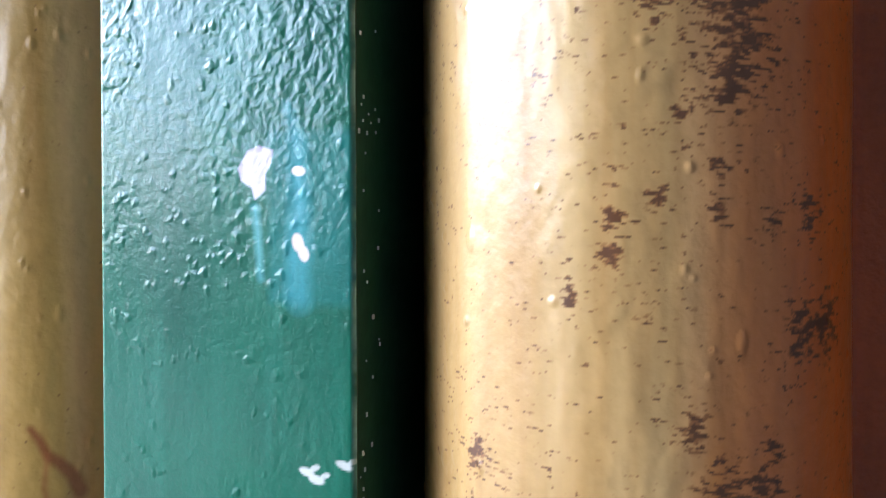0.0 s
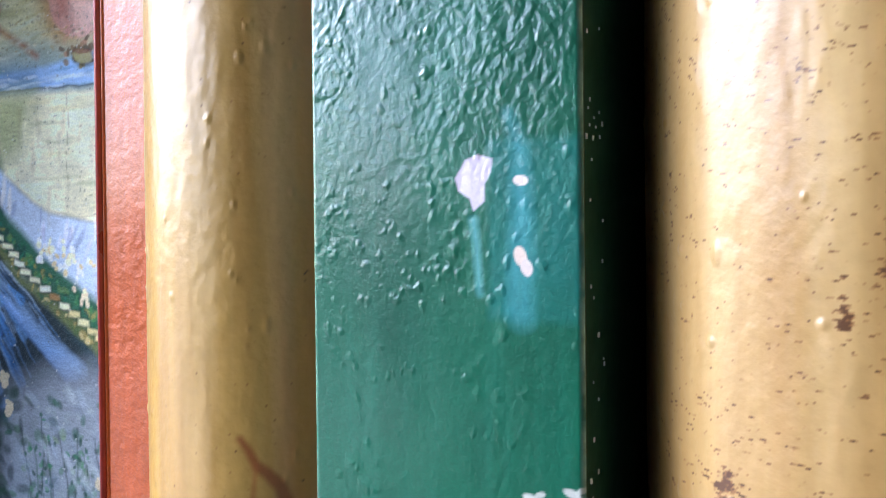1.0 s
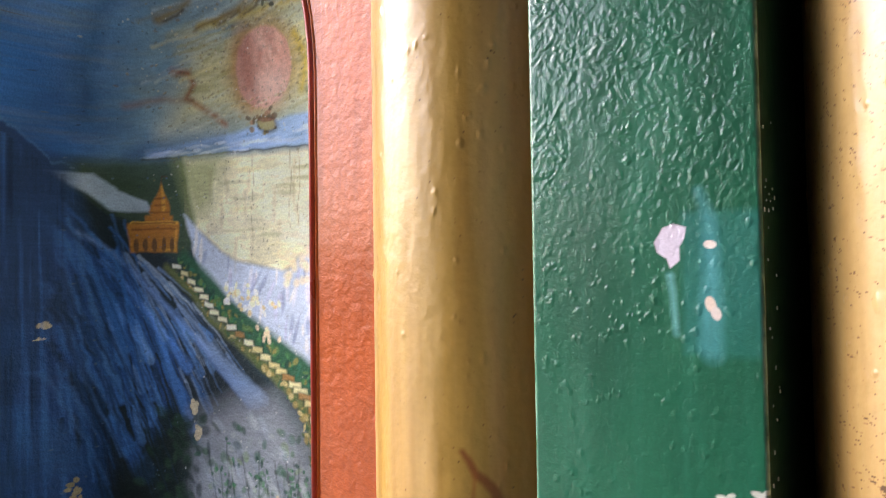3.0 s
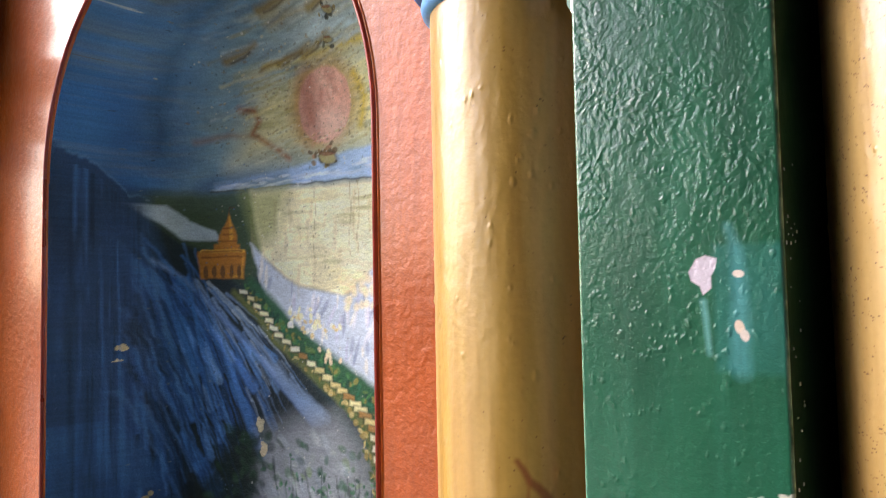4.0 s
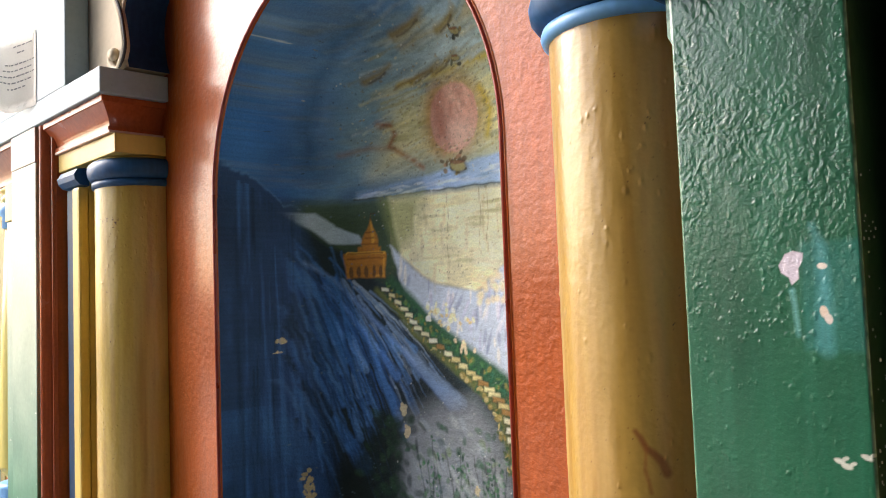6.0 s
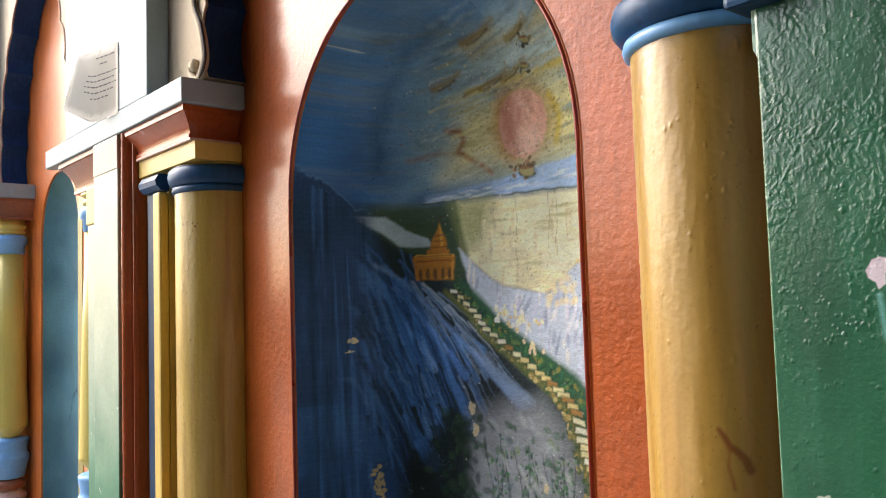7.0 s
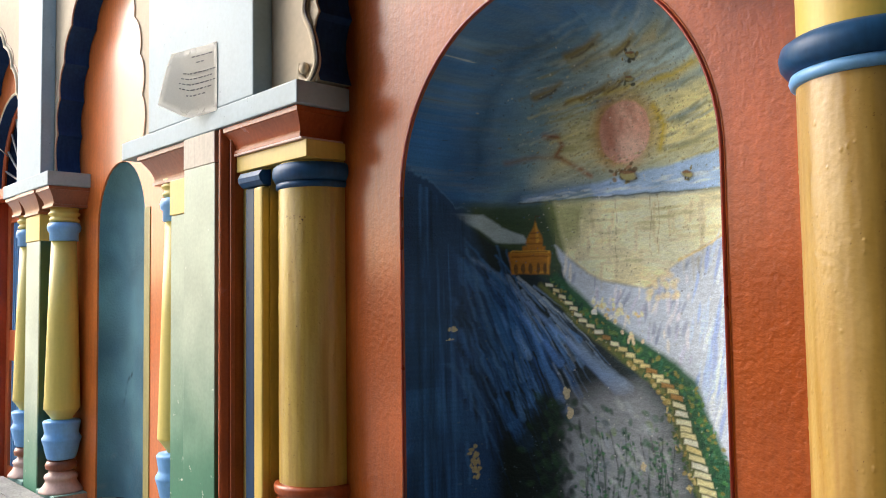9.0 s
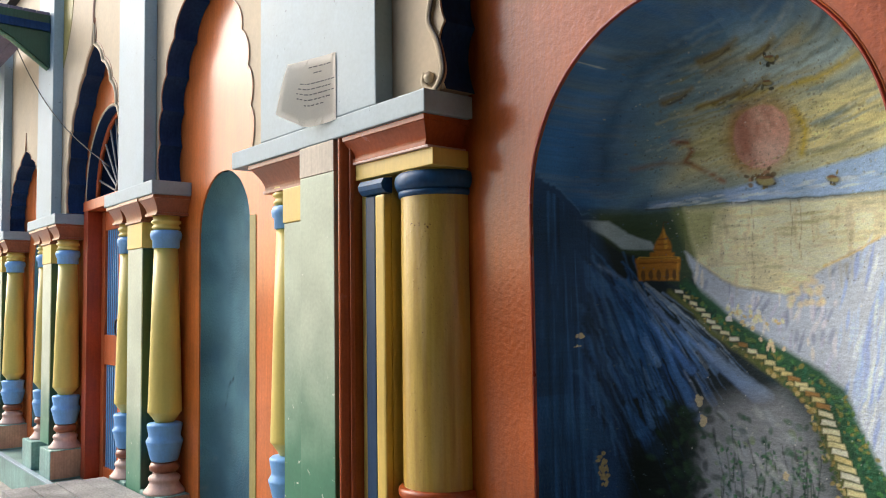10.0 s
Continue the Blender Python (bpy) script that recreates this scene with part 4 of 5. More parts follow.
# ---- round columns ----
def near_column(cx, cy, r, label, stains, turn, extra=None, shaded_from=0, top=2.36, proud=1.0, lip=M_LIGHTBLUE):
    """A column whose paint was brushed down its length; stains are (degrees, z, size) blots."""
    col = thing("column", label, "column", "round columns")
    nu, nv = (460, 820) if stains[1] else (300, 520)
    jj, ii = np.meshgrid(np.arange(nv), np.arange(nu), indexing="ij")
    # four fifths of the places lie on the side that faces out
    f = (ii / (nu - 1)).ravel()
    a = np.interp(f, [0, 0.1, 0.9, 1], [math.pi / 2, math.radians(185), math.radians(370), math.pi * 2.5])
    z = (0.86 + 1.12 * (jj / (nv - 1))).ravel()
    arc = a * r
    c = Canvas(arc, z, turn, 0.002)
    c.lay((150, 104, 36), np.clip(fbm(arc * 50, z * 2.2, 81) * 2.6 - 1.1, 0, 1) * 0.5)
    c.lay((214, 188, 132), np.clip(fbm(arc * 24, z * 1.6, 83) * 2.6 - 1.2, 0, 1) * 0.45)
    q = random.Random(21)
    # brown laid by angle paints in the shaded right-hand side
    if shaded_from:
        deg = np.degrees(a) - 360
        c.lay((196, 100, 22), np.clip((deg + shaded_from) / 36, 0, 1) * (0.7 + 0.5 * fbm(arc * 30, z * 4, 87)))
    # mildew and scuffs: short dashes lying across the brush marks, thick inside the blots
    blot = np.zeros(len(arc))
    for deg, v, size in stains[1]:
        u0 = (math.radians(deg) + 2 * math.pi) * r
        blot = np.maximum(blot, np.exp(-((arc - u0) / (size * 0.9)) ** 2 - ((z - v) / (size * 1.1)) ** 2))
    lean = z + 0.25 * (arc - arc.mean()) * vnoise(arc * 9, z * 9, 95)
    dash = fbm(arc * 170, lean * 420, 97, 4) + 0.10 * (fbm(arc * 11, z * 8, 98, 2) - 0.5)
    spots = np.clip((dash - stains[0] + 0.40 * blot) * 16, 0, 1)
    c.lay((112, 66, 24), spots * 0.75)
    c.lay((72, 42, 18), np.clip((dash - stains[0] - 0.05 + 0.36 * blot) * 14, 0, 1) * 0.85)
    if extra:
        pts = [((math.radians(d) + 2 * math.pi) * r, v) for d, v in extra]
        c.stroke((132, 70, 24), pts, 0.0035, 0.007, 0.005, 0.85)
        tail = pts[2]
        c.stroke((140, 78, 28), [tail, (tail[0] - 0.003, tail[1] - 0.030), (tail[0] + 0.004, tail[1] - 0.062)], 0.0015, 0.003, 0.005, 0.75)
    bumps = 0.0016 * (fbm(arc * 30, z * 9, 91, 3) - 0.5) + 0.0007 * (fbm(arc * 110, z * 60, 93, 2) - 0.5)
    for k in range(140):
        u, v = q.uniform(2.0, 6.2) * r, q.uniform(1.0, 1.97)
        near = np.flatnonzero((np.abs(arc - u) < 0.012) & (np.abs(z - v) < 0.012))
        rr = q.uniform(0.002, 0.0045)
        d = np.hypot(arc[near] - u, (z[near] - v) * q.uniform(0.4, 1.0)) / rr
        bumps[near] += 0.0011 * np.clip(1 - d * d, 0, 1)
    rad = r + bumps
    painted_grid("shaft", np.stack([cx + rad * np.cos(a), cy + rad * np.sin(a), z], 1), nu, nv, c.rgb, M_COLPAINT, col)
    column_trim(col, cx, cy, r, top, proud, lip)
    return col


def column_trim(col, cx, cy, r, top, proud, lip):
    def turned(pairs):
        return lathe([(r + d * proud, z) for d, z in pairs], cx, cy, 72)
    part("lower_lip", turned([(0, 1.965), (0.010, 1.968), (0.013, 1.978), (0.010, 1.988), (0, 1.990)]), lip, col, "painted lip", True)
    part("ring", turned([(0, 1.989), (0.016, 1.992), (0.028, 2.008), (0.031, 2.026), (0.026, 2.044), (0.012, 2.054), (0, 2.056)]), M_BLUE, col, "blue enamelled ring moulding", True)
    part("neck", lathe([(r - 0.004, 2.055), (r - 0.004, top)], cx, cy, 72), M_YELLOW, col, "yellow neck above the ring")
    part("base", turned([(0.012, 0.235), (0.012, 0.866), (0.022, 0.872), (0.026, 0.880), (0.026, 0.894), (0.022, 0.903), (0.012, 0.907), (0, 0.908)]), M_BROWN, col, "red-brown painted base", True)


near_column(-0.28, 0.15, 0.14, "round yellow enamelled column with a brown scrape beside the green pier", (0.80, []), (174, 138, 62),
            [(-69.8, 1.365), (-66.7, 1.355), (-63.9, 1.342), (-59.6, 1.334), (-55.3, 1.322), (-52.6, 1.308)], shaded_from=62)
STAINS = [(-78.8, 1.676, 0.010), (-60.4, 1.667, 0.028), (-62.0, 1.63, 0.020), (-64.7, 1.577, 0.008), (-87.6, 1.545, 0.008), (-87.6, 1.525, 0.008), (-77.8, 1.558, 0.007), (-64.7, 1.549, 0.009),
          (-50.5, 1.54, 0.010), (-96.5, 1.496, 0.008), (-70.1, 1.413, 0.014), (-63.8, 1.373, 0.022), (-54.0, 1.368, 0.022), (-50.9, 1.403, 0.009), (-41.9, 1.47, 0.022), (-34.0, 1.475, 0.020),
          (-122.7, 1.386, 0.012), (-79.8, 1.483, 0.006), (-73.4, 1.611, 0.008), (-40, 1.55, 0.012)]
near_column(0.281, 0.115, 0.164, "stout yellow column with dark scuffs and mildew stains", (0.715, STAINS), (164, 132, 76), shaded_from=76)
SPOTS = [(-84, 1.862, 0.005), (-78, 1.853, 0.006), (-70, 1.858, 0.005), (-60, 1.858, 0.006), (-56, 1.846, 0.005), (-52, 1.857, 0.006), (-60, 1.832, 0.004), (-74, 1.70, 0.004), (-66, 1.47, 0.004), (-58, 1.36, 0.004), (-80, 1.19, 0.004), (-64, 1.10, 0.005)]
near_column(-2.265, 0.2, 0.145, "round yellow column beside the brown moulded frame", (0.79, SPOTS), (192, 162, 72), top=2.062, proud=0.75, lip=M_BLUE)


# ---- stepped piers ----
def loft(rects, bm=None):
    """Blocks through (x0, x1, y0, y1, z) rectangles from bottom to top."""
    bm = bm or bmesh.new()
    loops = [[bm.verts.new(p) for p in ((x0, y0, z), (x1, y0, z), (x1, y1, z), (x0, y1, z))] for x0, x1, y0, y1, z in rects]
    for a, b in zip(loops, loops[1:]):
        for i in range(4):
            bm.faces.new((a[i], a[(i + 1) % 4], b[(i + 1) % 4], b[i]))
    bm.faces.new(loops[0][::-1])
    bm.faces.new(loops[-1])
    return bm


def cove(x0, x1, y0, y1, z0, z1, flare, left=1, right=1):
    """A capital that flares outwards in a hollow curve, with a small fillet at its foot and head."""
    rects = [(x0 - 0.008 * left, x1 + 0.008 * right, y0 - 0.008, y1, z0), (x0 - 0.008 * left, x1 + 0.008 * right, y0 - 0.008, y1, z0 + 0.014)]
    for k in range(9):
        t = k / 8
        f = flare * (1 - math.cos(t * math.pi / 2)) * 0.75 + flare * 0.1 * t
        rects.append((x0 - f * left, x1 + f * right, y0 - f, y1, z0 + 0.016 + (z1 - z0 - 0.036) * t))
    rects.append((x0 - flare * left, x1 + flare * right, y0 - flare, y1, z1 - 0.019))
    rects.append((x0 - flare * left, x1 + flare * right, y0 - flare, y1, z1))
    return loft(rects)


p2 = thing("pier", "broad limewashed pier, pale blue above and green below", "pier")
part("necking", box(-2.966, -2.691, -0.002, BACK, 2.111, 2.2385, 0.003), M_FADED, p2, "faded pink band under the cornice")
part("shaft", box(-2.965, -2.692, 0.0, BACK, 0.235, 2.11, 0.004), M_PIERFADE, p2, "pale green pier face darkening to green below")
part("fascia", box(-3.633, -2.088, -0.004, BACK, 2.240, 2.322, 0.005), M_PALEBLUE, p2, "pale blue cornice band")
part("upper_pilaster", box(-3.33, -2.387, -0.002, FRONT - 0.001, 2.323, 4.59, 0.006), M_PALEBLUE, p2, "pale blue upper pilaster")
part("side_pilaster", box(-3.20, -2.967, 0.05, BACK, 0.235, 1.94, 0.004), M_PIERFADE, p2)
part("side_cap", box(-3.205, -2.967, 0.045, BACK, 1.942, 2.098, 0.004), M_YELLOW, p2, "yellow cap block")
part("side_capital", cove(-3.42, -2.967, 0.07, BACK, 2.10, 2.238, 0.06, 1, 0), M_BROWN2, p2, "brown hollow-moulded capital")
frame_m = thing("moulded_frame", "red-brown, blue and yellow moulded frame beside the pier", "moulding")
section = [(-2.685 + 0.073 * t, 0.030 - 0.032 * math.sin(math.pi * min(1, t / 0.72)) ** 0.7 - 0.012 * math.sin(math.pi * max(0, (t - 0.72) / 0.28)) + 0.016 * t) for t in (k / 18 for k in range(19))]
bm = bmesh.new()
lo = [bm.verts.new((x, y, 0.235)) for x, y in section + [(-2.612, 0.12), (-2.685, 0.12)]]
hi = [bm.verts.new((x, y, 2.2375)) for x, y in section + [(-2.612, 0.12), (-2.685, 0.12)]]
for i in range(len(lo)):
    bm.faces.new((lo[i], lo[(i + 1) % len(lo)], hi[(i + 1) % len(lo)], hi[i]))
bm.faces.new(lo[::-1])
bm.faces.new(hi)
part("upright", bm, M_BROWN, frame_m, "rounded red-brown upright")
part("fillet", box(-2.611, -2.128, 0.040, BACK, 2.1255, 2.1345, 0.002), M_PINK, frame_m, "thin pale pink fillet")
part("head", cove(-2.640, -2.150, 0.050, BACK, 2.135, 2.2385, 0.040, 0, 1), M_BROWN, frame_m, "red-brown hollow-moulded head")
part("field", box(-2.611, -2.41, 0.082, BACK, 0.235, 2.062, 0.002), M_YELLOW, frame_m)
part("head_block", box(-2.611, -2.115, 0.052, BACK, 2.063, 2.125, 0.003), M_YELLOW, frame_m, "yellow block over the column")
part("blue_strip", box(-2.556, -2.490, 0.060, 0.0815, 0.235, 1.992, 0.006), M_BLUE_SHADED, frame_m, "blue painted strip, darkened for the shade of its recess")
part("yellow_strip", box(-2.470, -2.408, 0.046, 0.0815, 0.235, 1.990, 0.010), M_YELLOW, frame_m, "yellow painted strip")
part("blue_cap", moulding([(0.0815, 1.993), (0.05, 1.996), (0.034, 2.012), (0.030, 2.03), (0.042, 2.05), (0.0815, 2.054)], -2.562, -2.402), M_BLUE, frame_m, "blue cap moulding")


def slim_pier(c, low):
    p = thing("pier", "slim pale green pier with dark sides and yellow cap", "pier", "slim piers")
    part("shaft", box(c - 0.13, c + 0.13, 0.035, BACK, 0.236 if low else 0.47, 1.938, 0.004), M_SLIMFADE, p)
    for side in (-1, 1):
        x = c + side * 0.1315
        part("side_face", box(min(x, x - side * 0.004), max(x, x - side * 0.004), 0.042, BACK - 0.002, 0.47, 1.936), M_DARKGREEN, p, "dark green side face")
    part("cap", box(c - 0.136, c + 0.136, 0.031, BACK, 1.94, 2.098, 0.004), M_YELLOW, p, "yellow cap block")
    part("capital", cove(c - 0.138, c + 0.138, 0.028, BACK, 2.10, 2.238, 0.045), M_BROWN2, p, "brown hollow-moulded capital")
    part("fascia", box(c - 0.45, c + 0.45, -0.022, BACK, 2.240, 2.322, 0.005), M_PALEBLUE, p, "pale blue cornice slab")
    part("upper_pilaster", box(c - 0.24, c + 0.24, 0.0, FRONT - 0.001, 2.323, 4.59, 0.006), M_PALEBLUE, p, "pale blue upper pilaster")
    for side in (-1, 1):
        part("bracket", cove(c + side * 0.31 - 0.088, c + side * 0.31 + 0.088, 0.03, BACK, 2.122, 2.238, 0.04), M_BROWN2, p, "brown bracket over the turned column")
        a, d = sorted((c + side * 0.133, c + side * 0.45))
        part("plinth", box(a, d, 0.03 if low else -0.03, BACK, 0.236, 0.468, 0.008), M_PLINTH, p, "sea-green painted plinth block")
        x = c + side * 0.4515
        part("plinth_side", box(min(x, x - side * 0.004), max(x, x - side * 0.004), 0.034 if low else -0.024, BACK - 0.002, 0.25, 0.462), M_TAN, p, "tan painted plinth side")


for c in PIERS[2:]:
    slim_pier(c, c > -6)


def turned_column(cx, cy):
    b = thing("turned_column", "turned yellow column on a blue vase foot", "column", "turned columns", at=(cx, cy, 0))
    part("shaft", lathe([(0.056, 0.884), (0.062, 0.896), (0.094, 0.940), (0.0985, 0.944), (0.0995, 0.952), (0.0990, 0.962), (0.096, 1.05), (0.084, 1.50), (0.070, 1.925)], segs=40), M_LEMON, b, smooth=True)
    part("collar", lathe([(0.070, 1.926), (0.080, 1.93), (0.080, 1.975), (0.090, 1.985), (0.094, 2.010), (0.086, 2.032), (0.070, 2.036)], segs=40), M_LIGHTBLUE, b, "light blue collar", True)
    part("necking", lathe([(0.070, 2.037), (0.082, 2.045), (0.084, 2.055), (0.074, 2.064), (0.074, 2.072), (0.086, 2.080), (0.088, 2.092), (0.076, 2.100), (0.080, 2.121)], segs=40), M_LEMON, b, "ringed yellow neck", True)
    part("vase", lathe([(0.060, 0.652), (0.076, 0.656), (0.080, 0.664), (0.088, 0.69), (0.098, 0.735), (0.106, 0.762), (0.108, 0.768), (0.1075, 0.776), (0.096, 0.795), (0.094, 0.805), (0.0945, 0.815), (0.102, 0.858), (0.103, 0.864), (0.102, 0.872), (0.096, 0.878), (0.060, 0.883)], segs=40), M_LIGHTBLUE, b, "light blue double-bellied vase", True)
    part("red_ring", lathe([(0.062, 0.590), (0.084, 0.602), (0.088, 0.622), (0.078, 0.645), (0.062, 0.651)], segs=40), M_BROWN2, b, "red-brown ring", True)
    part("foot", lathe([(0.120, 0.469), (0.121, 0.476), (0.116, 0.484), (0.098, 0.506), (0.086, 0.526), (0.084, 0.534), (0.092, 0.546), (0.093, 0.556), (0.086, 0.568), (0.070, 0.576), (0.066, 0.589)], segs=40), M_PINK, b, "dusty pink moulded foot", True)
    return b


first = turned_column(-5.13 + 0.31, 0.118)
for x in [c + o for c in PIERS[2:] for o in (0.31, -0.31)][1:]:
    copy_thing(first, pose(x, 0.118, 0))
copy_thing(first, pose(-3.305, 0.145, 0))
tagged(part("plinth_block", box(-3.64, -2.40, -0.03, BACK - 0.001, 0.2355, 0.468, 0.01), M_PLINTH), "sea-green plinth block under the broad pier", "plinth", kind="structure")

# ---- arched recesses ----
def recess(cx, text):
    t = thing("arched_recess", text, "recess", "arched recesses")
    nu, nv = 60, 90
    jj, ii = np.meshgrid(np.arange(nv), np.arange(nu), indexing="ij")
    z = (0.45 + (2.0 + B_R - 0.002 - 0.45) * jj / (nv - 1)).ravel()
    half = np.where(z <= 2.0, B_R, np.sqrt(np.maximum(1e-9, B_R ** 2 - np.maximum(0, z - 2.0) ** 2)))
    x = cx + half * np.sin((ii / (nu - 1) - 0.5) * math.pi).ravel()
    r = np.minimum(1, np.hypot((x - cx) / B_R, np.maximum(0, z - 2.0) / B_R))
    y = BACK + 0.01 + 0.13 * np.sqrt(1 - r ** 4)
    k = Canvas(x, z, (112, 156, 164), 0.01)
    k.lay((74, 116, 142), np.clip(fbm(x * 5, z * 3, 3) * 2.4 - 0.8, 0, 1) * 0.6)
    k.lay((140, 156, 160), np.clip(fbm(x * 26, z * 20, 5) * 3 - 1.9, 0, 1) * np.clip(1.0 - (z - 0.62) / 0.25, 0, 1))
    k.stroke((34, 46, 50), [(cx - 0.20, 1.12), (cx - 0.15, 1.16)], 0.004, 0.006, 0.008, 0.9)
    k.stroke((60, 84, 96), [(cx - 0.24, 0.98), (cx - 0.20, 1.12)], 0.002, 0.002, 0.006, 0.6)
    painted_grid("lining", np.stack([x, y, z], 1), nu, nv, k.rgb, M_MURAL, t, "smooth blue-grey painted hollow")
    part("border", box(cx + B_R + 0.001, cx + B_R + 0.07, BACK - 0.004, BACK + 0.002, 0.45, 2.05), M_OLIVE, t, "olive yellow painted border")


recess(B_C, "blue-grey arched recess with scuffs near the floor")
recess(-8.2, "blue-grey arched recess of the far bay")

# ---- door bay ----
door = thing("door_1", "orange-red timber door with blue iron bars, closed", "door", kind="structure")
part("jamb", box(DOOR_X0 + 0.002, DOOR_X0 + 0.11, 0.19, 0.36, 0.24, 2.335, 0.006), M_RED2, door, "dark red jamb")
part("jamb", box(DOOR_X1 - 0.11, DOOR_X1 - 0.002, 0.19, 0.36, 0.24, 2.335, 0.006), M_RED2, door, "dark red jamb")
part("lintel", box(DOOR_X0, DOOR_X1, 0.185, 0.36, 2.337, 2.418, 0.006), M_DOOR, door, "orange lintel")
for x0, x1 in ((DOOR_X0 + 0.115, D_C - 0.003), (D_C + 0.003, DOOR_X1 - 0.115)):
    leaf = part("leaf", box(x0, x0 + 0.075, 0.30, 0.345, 0.25, 2.33, 0.004), M_DOOR, door)
    part("stile", box(x1 - 0.075, x1, 0.30, 0.345, 0.25, 2.33, 0.004), M_DOOR, leaf)
    for z0, z1 in ((0.25, 0.34), (1.13, 1.36), (2.18, 2.33)):
        part("rail", box(x0 + 0.076, x1 - 0.076, 0.303, 0.342, z0, z1, 0.003), M_DOOR, leaf)
    for z0, z1 in ((0.34, 1.13), (1.36, 2.18)):
        n = 7
        for k in range(n):
            x = x0 + 0.08 + (x1 - x0 - 0.16) * (k + 0.5) / n
            part("bar", box(x - 0.007, x + 0.007, 0.317, 0.325, z0, z1), M_LIGHTBLUE, leaf)
part("ring_handle", sweep([(D_C - 0.05 + 0.045 * math.cos(a), 0.285, 1.42 + 0.06 * math.sin(a)) for a in (2 * math.pi * k / 20 for k in range(20))], 0.006, True), M_IRON, door, "iron ring handle", True)
# the room's darkness is put into the colour of this added slab
tagged(part("dark_slab_behind_door", box(-7.2, -5.2, 0.66, 0.7, 0.24, 3.2), M_DIM), "near-black slab standing in for the unlit room behind the barred door", "wall", kind="structure")
fan = thing("window_1", "fan-shaped iron grille over the door", "window", kind="structure")
part("rim", sweep([(D_C + (FAN_R - 0.015) * math.cos(a), 0.285, FAN_Z + 0.012 + (FAN_R - 0.015) * 1.13 * math.sin(a)) for a in (math.pi * k / 24 for k in range(25))], 0.018), M_DOOR, fan, "orange rim", True)
part("hub", sweep([(D_C + 0.12 * math.cos(a), 0.29, FAN_Z + 0.012 + 0.12 * math.sin(a)) for a in (math.pi * k / 14 for k in range(15))], 0.010), M_IRONPALE, fan, smooth=True)
for k in range(1, 12):
    a = math.pi * k / 12
    part("spoke", sweep([(D_C + 0.12 * math.cos(a), 0.29, FAN_Z + 0.012 + 0.12 * math.sin(a)), (D_C + 0.55 * math.cos(a), 0.29, FAN_Z + 0.012 + 0.62 * math.sin(a))], 0.008, segs=6), M_IRONPALE, fan)
inner = thing("arch_lining", "navy inner arch reveal over the door with a cream bead", "arch", "arch linings")
part("reveal", ring_band(fan_hole, 0.006, BACK - 0.018, 0.468, D_C), M_NAVY, inner, "navy painted reveal")
part("bead", sweep([(D_C + (FAN_R + 0.012) * math.cos(a), BACK - 0.010, FAN_Z + (FAN_R * 1.15 + 0.014) * math.sin(a)) for a in (math.pi * k / 30 for k in range(31))], 0.013, segs=8), M_CREAM, inner, "cream bead", True)

# ---- small things ----
scroll = thing("scroll", "cream plaster scroll at the foot of the arch", "ornament")
knots = [(-2.19, 2.95), (-2.165, 2.80), (-2.157, 2.69), (-2.175, 2.61), (-2.13, 2.53), (-2.105, 2.46), (-2.10, 2.40), (-2.15, 2.350), (-2.205, 2.385), (-2.19, 2.425), (-2.16, 2.41)]
pts = []
for a, b2, c2, d in zip(knots, knots[1:], knots[2:], knots[3:]):
    for q in range(6):
        t = q / 6
        f = lambda i: 0.5 * (2 * b2[i] + (c2[i] - a[i]) * t + (2 * a[i] - 5 * b2[i] + 4 * c2[i] - d[i]) * t * t + (3 * b2[i] - a[i] - 3 * c2[i] + d[i]) * t ** 3)
        pts.append((f(0), FRONT - 0.006, f(1)))
part("ribbon", sweep([(x + 0.02, y, z - 0.02) for x, y, z in pts], 0.014, segs=10), M_CREAM, scroll, "cream plaster ribbon", True)
part("edge_line", sweep([(x + 0.033, y - 0.006, z - 0.02) for x, y, z in pts[:-9]], 0.005, segs=6), M_DARKLINE, scroll, "dark painted line", True)
part("eye", lathe([(0.020, 0.0), (0.022, 0.012), (0.012, 0.022)], 0, 0, 20), M_CREAM, scroll, "rounded eye of the curl", True).matrix_local = pose(-2.152, FRONT - 0.004, 2.384, 90, 0, 0)

note = thing("notice", "creased sheet of paper with lines of writing, stuck to the pier", "paper")
bm = bmesh.new()
nu, nv = 13, 9
gridv = []
for j in range(nv):
    v = j / (nv - 1)
    row = []
    for i in range(nu):
        u = i / (nu - 1)
        xl = -2.979 + 0.019 * (1 - v)
        x = xl + (-2.664 - xl) * u
        low = 2.372 - 0.070 * u / 0.45 if u < 0.45 else 2.302 + 0.012 * (u - 0.45) / 0.55
        z = low + (2.604 - 0.014 * u - low) * v
        off = 0.0015 + (0.112 - 0.072 * v) * (1 - u) ** 1.6 + 0.008 * abs(math.sin(5 * u + 2.4 * v)) * (1 - u)
        row.append(bm.verts.new((x, -0.004 - off, z)))
    gridv.append(row)
for a, b in zip(gridv, gridv[1:]):
    for i in range(nu - 1):
        bm.faces.new((a[i], a[i + 1], b[i + 1], b[i]))
sheet = [[v.co.copy() for v in row] for row in gridv]
bmesh.ops.solidify(bm, geom=bm.faces[:], thickness=0.0008)
part("sheet", bm, M_PAPER, note, smooth=True)


def on_sheet(u, v):
    fu, fv = u * (nu - 1), v * (nv - 1)
    i, j = min(int(fu), nu - 2), min(int(fv), nv - 2)
    a, b = fu - i, fv - j
    p = (sheet[j][i] * (1 - a) + sheet[j][i + 1] * a) * (1 - b) + (sheet[j + 1][i] * (1 - a) + sheet[j + 1][i + 1] * a) * b
    return p + Vector((0, -0.0016, 0))


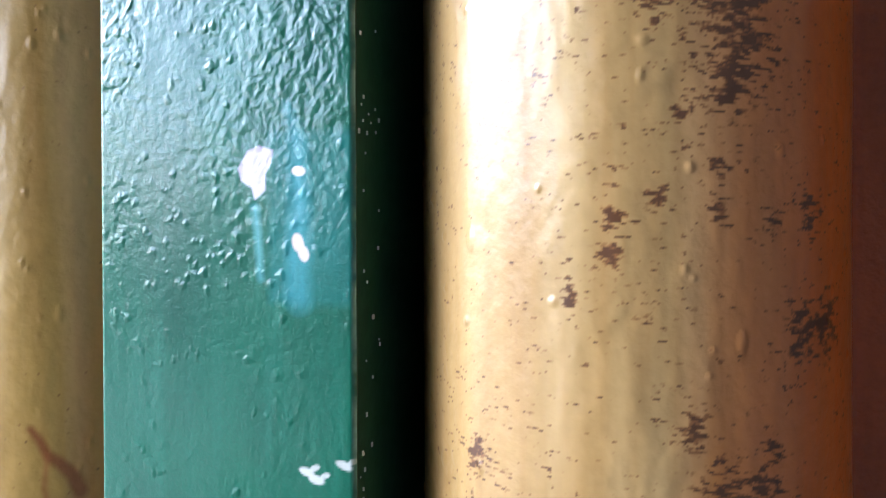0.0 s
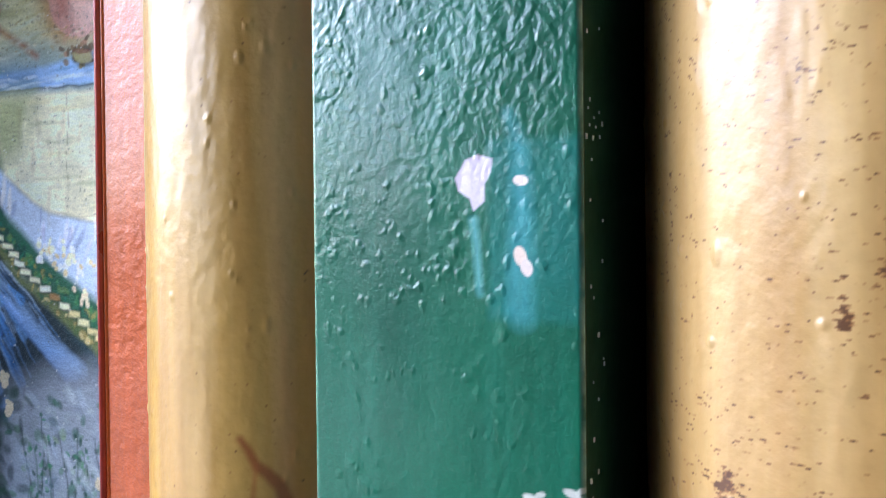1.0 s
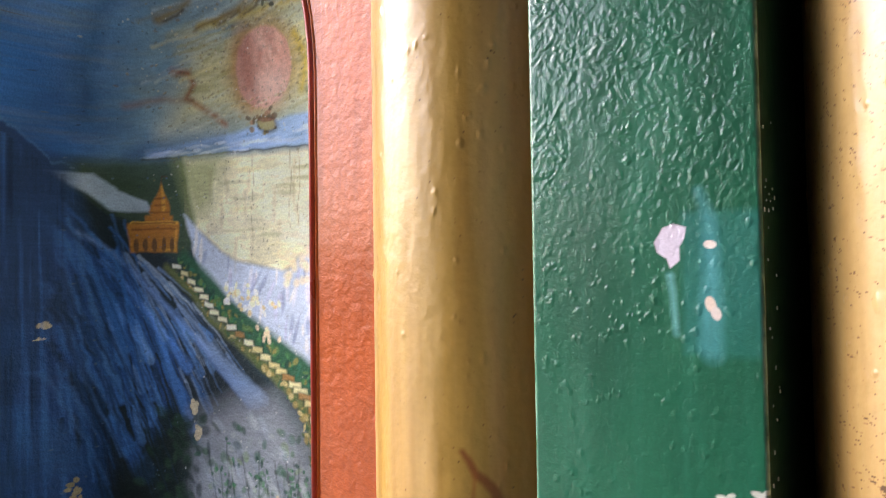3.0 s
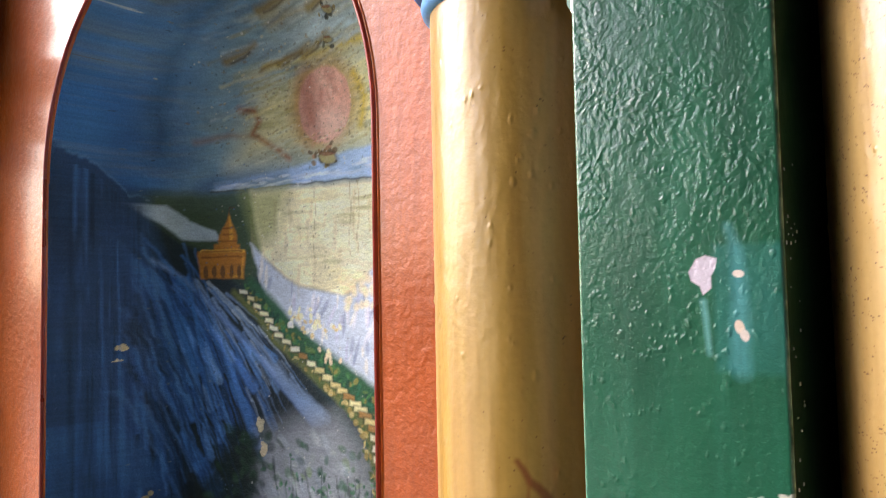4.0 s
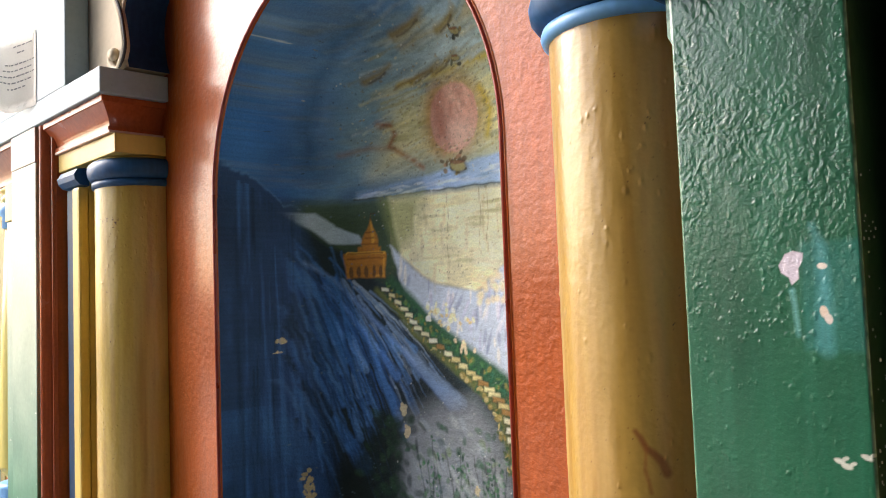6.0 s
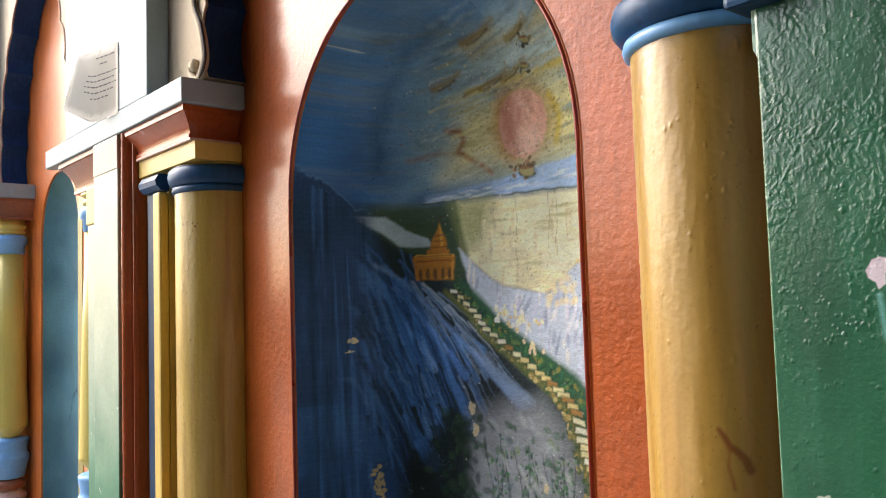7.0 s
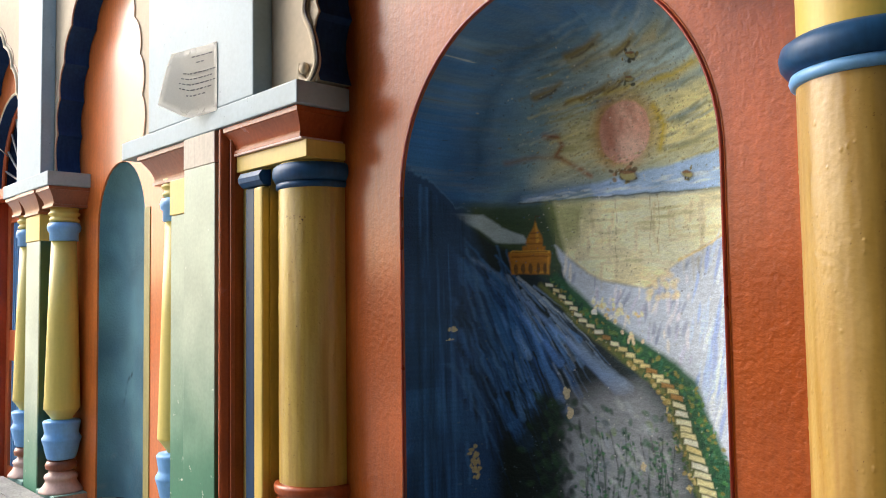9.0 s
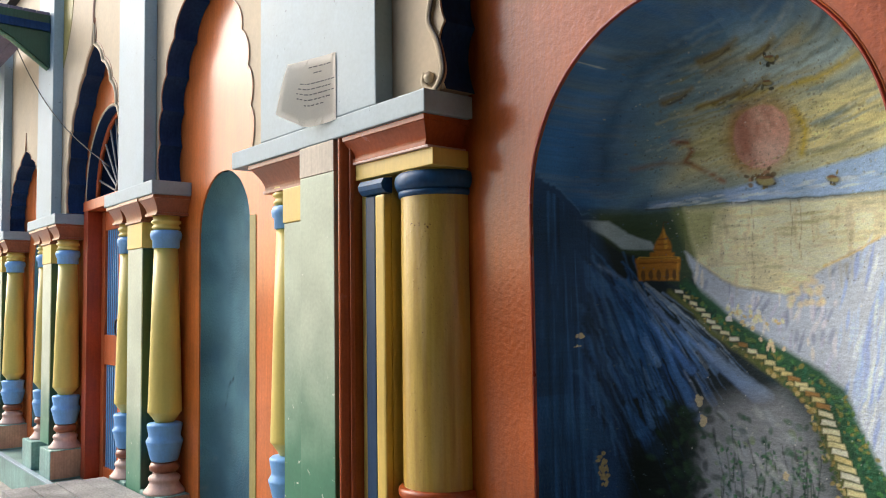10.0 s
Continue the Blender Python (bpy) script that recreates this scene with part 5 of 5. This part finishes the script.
wr = random.Random(5)
for v, u0, u1 in ((0.86, 0.45, 0.9), (0.77, 0.55, 0.72), (0.62, 0.3, 0.93), (0.54, 0.28, 0.9), (0.46, 0.26, 0.92), (0.38, 0.28, 0.88), (0.30, 0.4, 0.75)):
    u = u0
    while u < u1:
        w = wr.uniform(0.03, 0.09)
        bm = bmesh.new()
        q = [on_sheet(u, v), on_sheet(min(u + w, 0.97), v), on_sheet(min(u + w, 0.97), v + 0.017), on_sheet(u, v + 0.017)]
        bm.faces.new([bm.verts.new(p) for p in q])
        bmesh.ops.solidify(bm, geom=bm.faces[:], thickness=0.0004)
        part("writing", bm, M_INK, note)
        u += w + wr.uniform(0.015, 0.03)

bench = thing("bench", "weathered grey plank bench standing before the wall", "bench")
for k in range(4):
    y0 = -0.60 + 0.155 * k
    part("plank", box(-5.62 + 0.01 * (k % 2), -3.7, y0, y0 + 0.147, 0.415, 0.455 + 0.002 * (k % 3), 0.005), M_WOOD, bench)
for x in (-5.5, -3.8):
    for y in (-0.62, -0.18):
        part("leg", box(x - 0.03, x + 0.03, y - 0.03, y + 0.03, 0.0, 0.414, 0.004), M_WOOD, bench)
    part("cross_rail", box(x - 0.02, x + 0.02, -0.588, -0.212, 0.30, 0.36, 0.003), M_WOOD, bench)

cable = thing("cable", "thin black cable slung along the wall", "cable")
line = []
for k in range(31):
    t = k / 30
    line.append((-9.0 + 3.5 * t, -0.012, 4.56 - 2.05 * t - 0.45 * math.sin(math.pi * t) * 0.5))
part("wire", sweep(line, 0.004, segs=6), M_IRON, cable, smooth=True)

def across(points, x0, x1):
    """An upright slab in y and z, between x0 and x1."""
    bm = bmesh.new()
    a, b = ([bm.verts.new((x, y, z)) for y, z in points] for x in (x0, x1))
    n = len(points)
    for i in range(n):
        bm.faces.new((a[i], a[(i + 1) % n], b[(i + 1) % n], b[i]))
    bm.faces.new(a[::-1])
    bm.faces.new(b)
    return bm


eave = thing("eave_bracket", "dark green timber bracket with a pale edge under the eave", "bracket")
part("arm", across([(-0.004, 3.56), (-0.004, 4.00), (-0.62, 4.00), (-0.62, 3.94), (-0.30, 3.78)], -7.21, -7.13), M_DARKGREEN, eave)
part("edge", sweep([(-7.17, -0.008, 3.555), (-7.17, -0.30, 3.765), (-7.17, -0.62, 3.925)], 0.020, segs=8), M_PALEGREEN, eave, "pale painted edge", True)
part("stay", box(-7.125, -7.112, -0.50, -0.006, 3.86, 3.93, 0.004), M_NAVY, eave, "navy stay")
boards = thing("eave", "mauve grey boarded eave over the far bay", "eave")
for k in range(6):
    part("board", box(-10.6, -7.14, -0.62 + 0.103 * k, -0.522 + 0.103 * k, 4.004, 4.03, 0.003), M_MAUVE, boards)
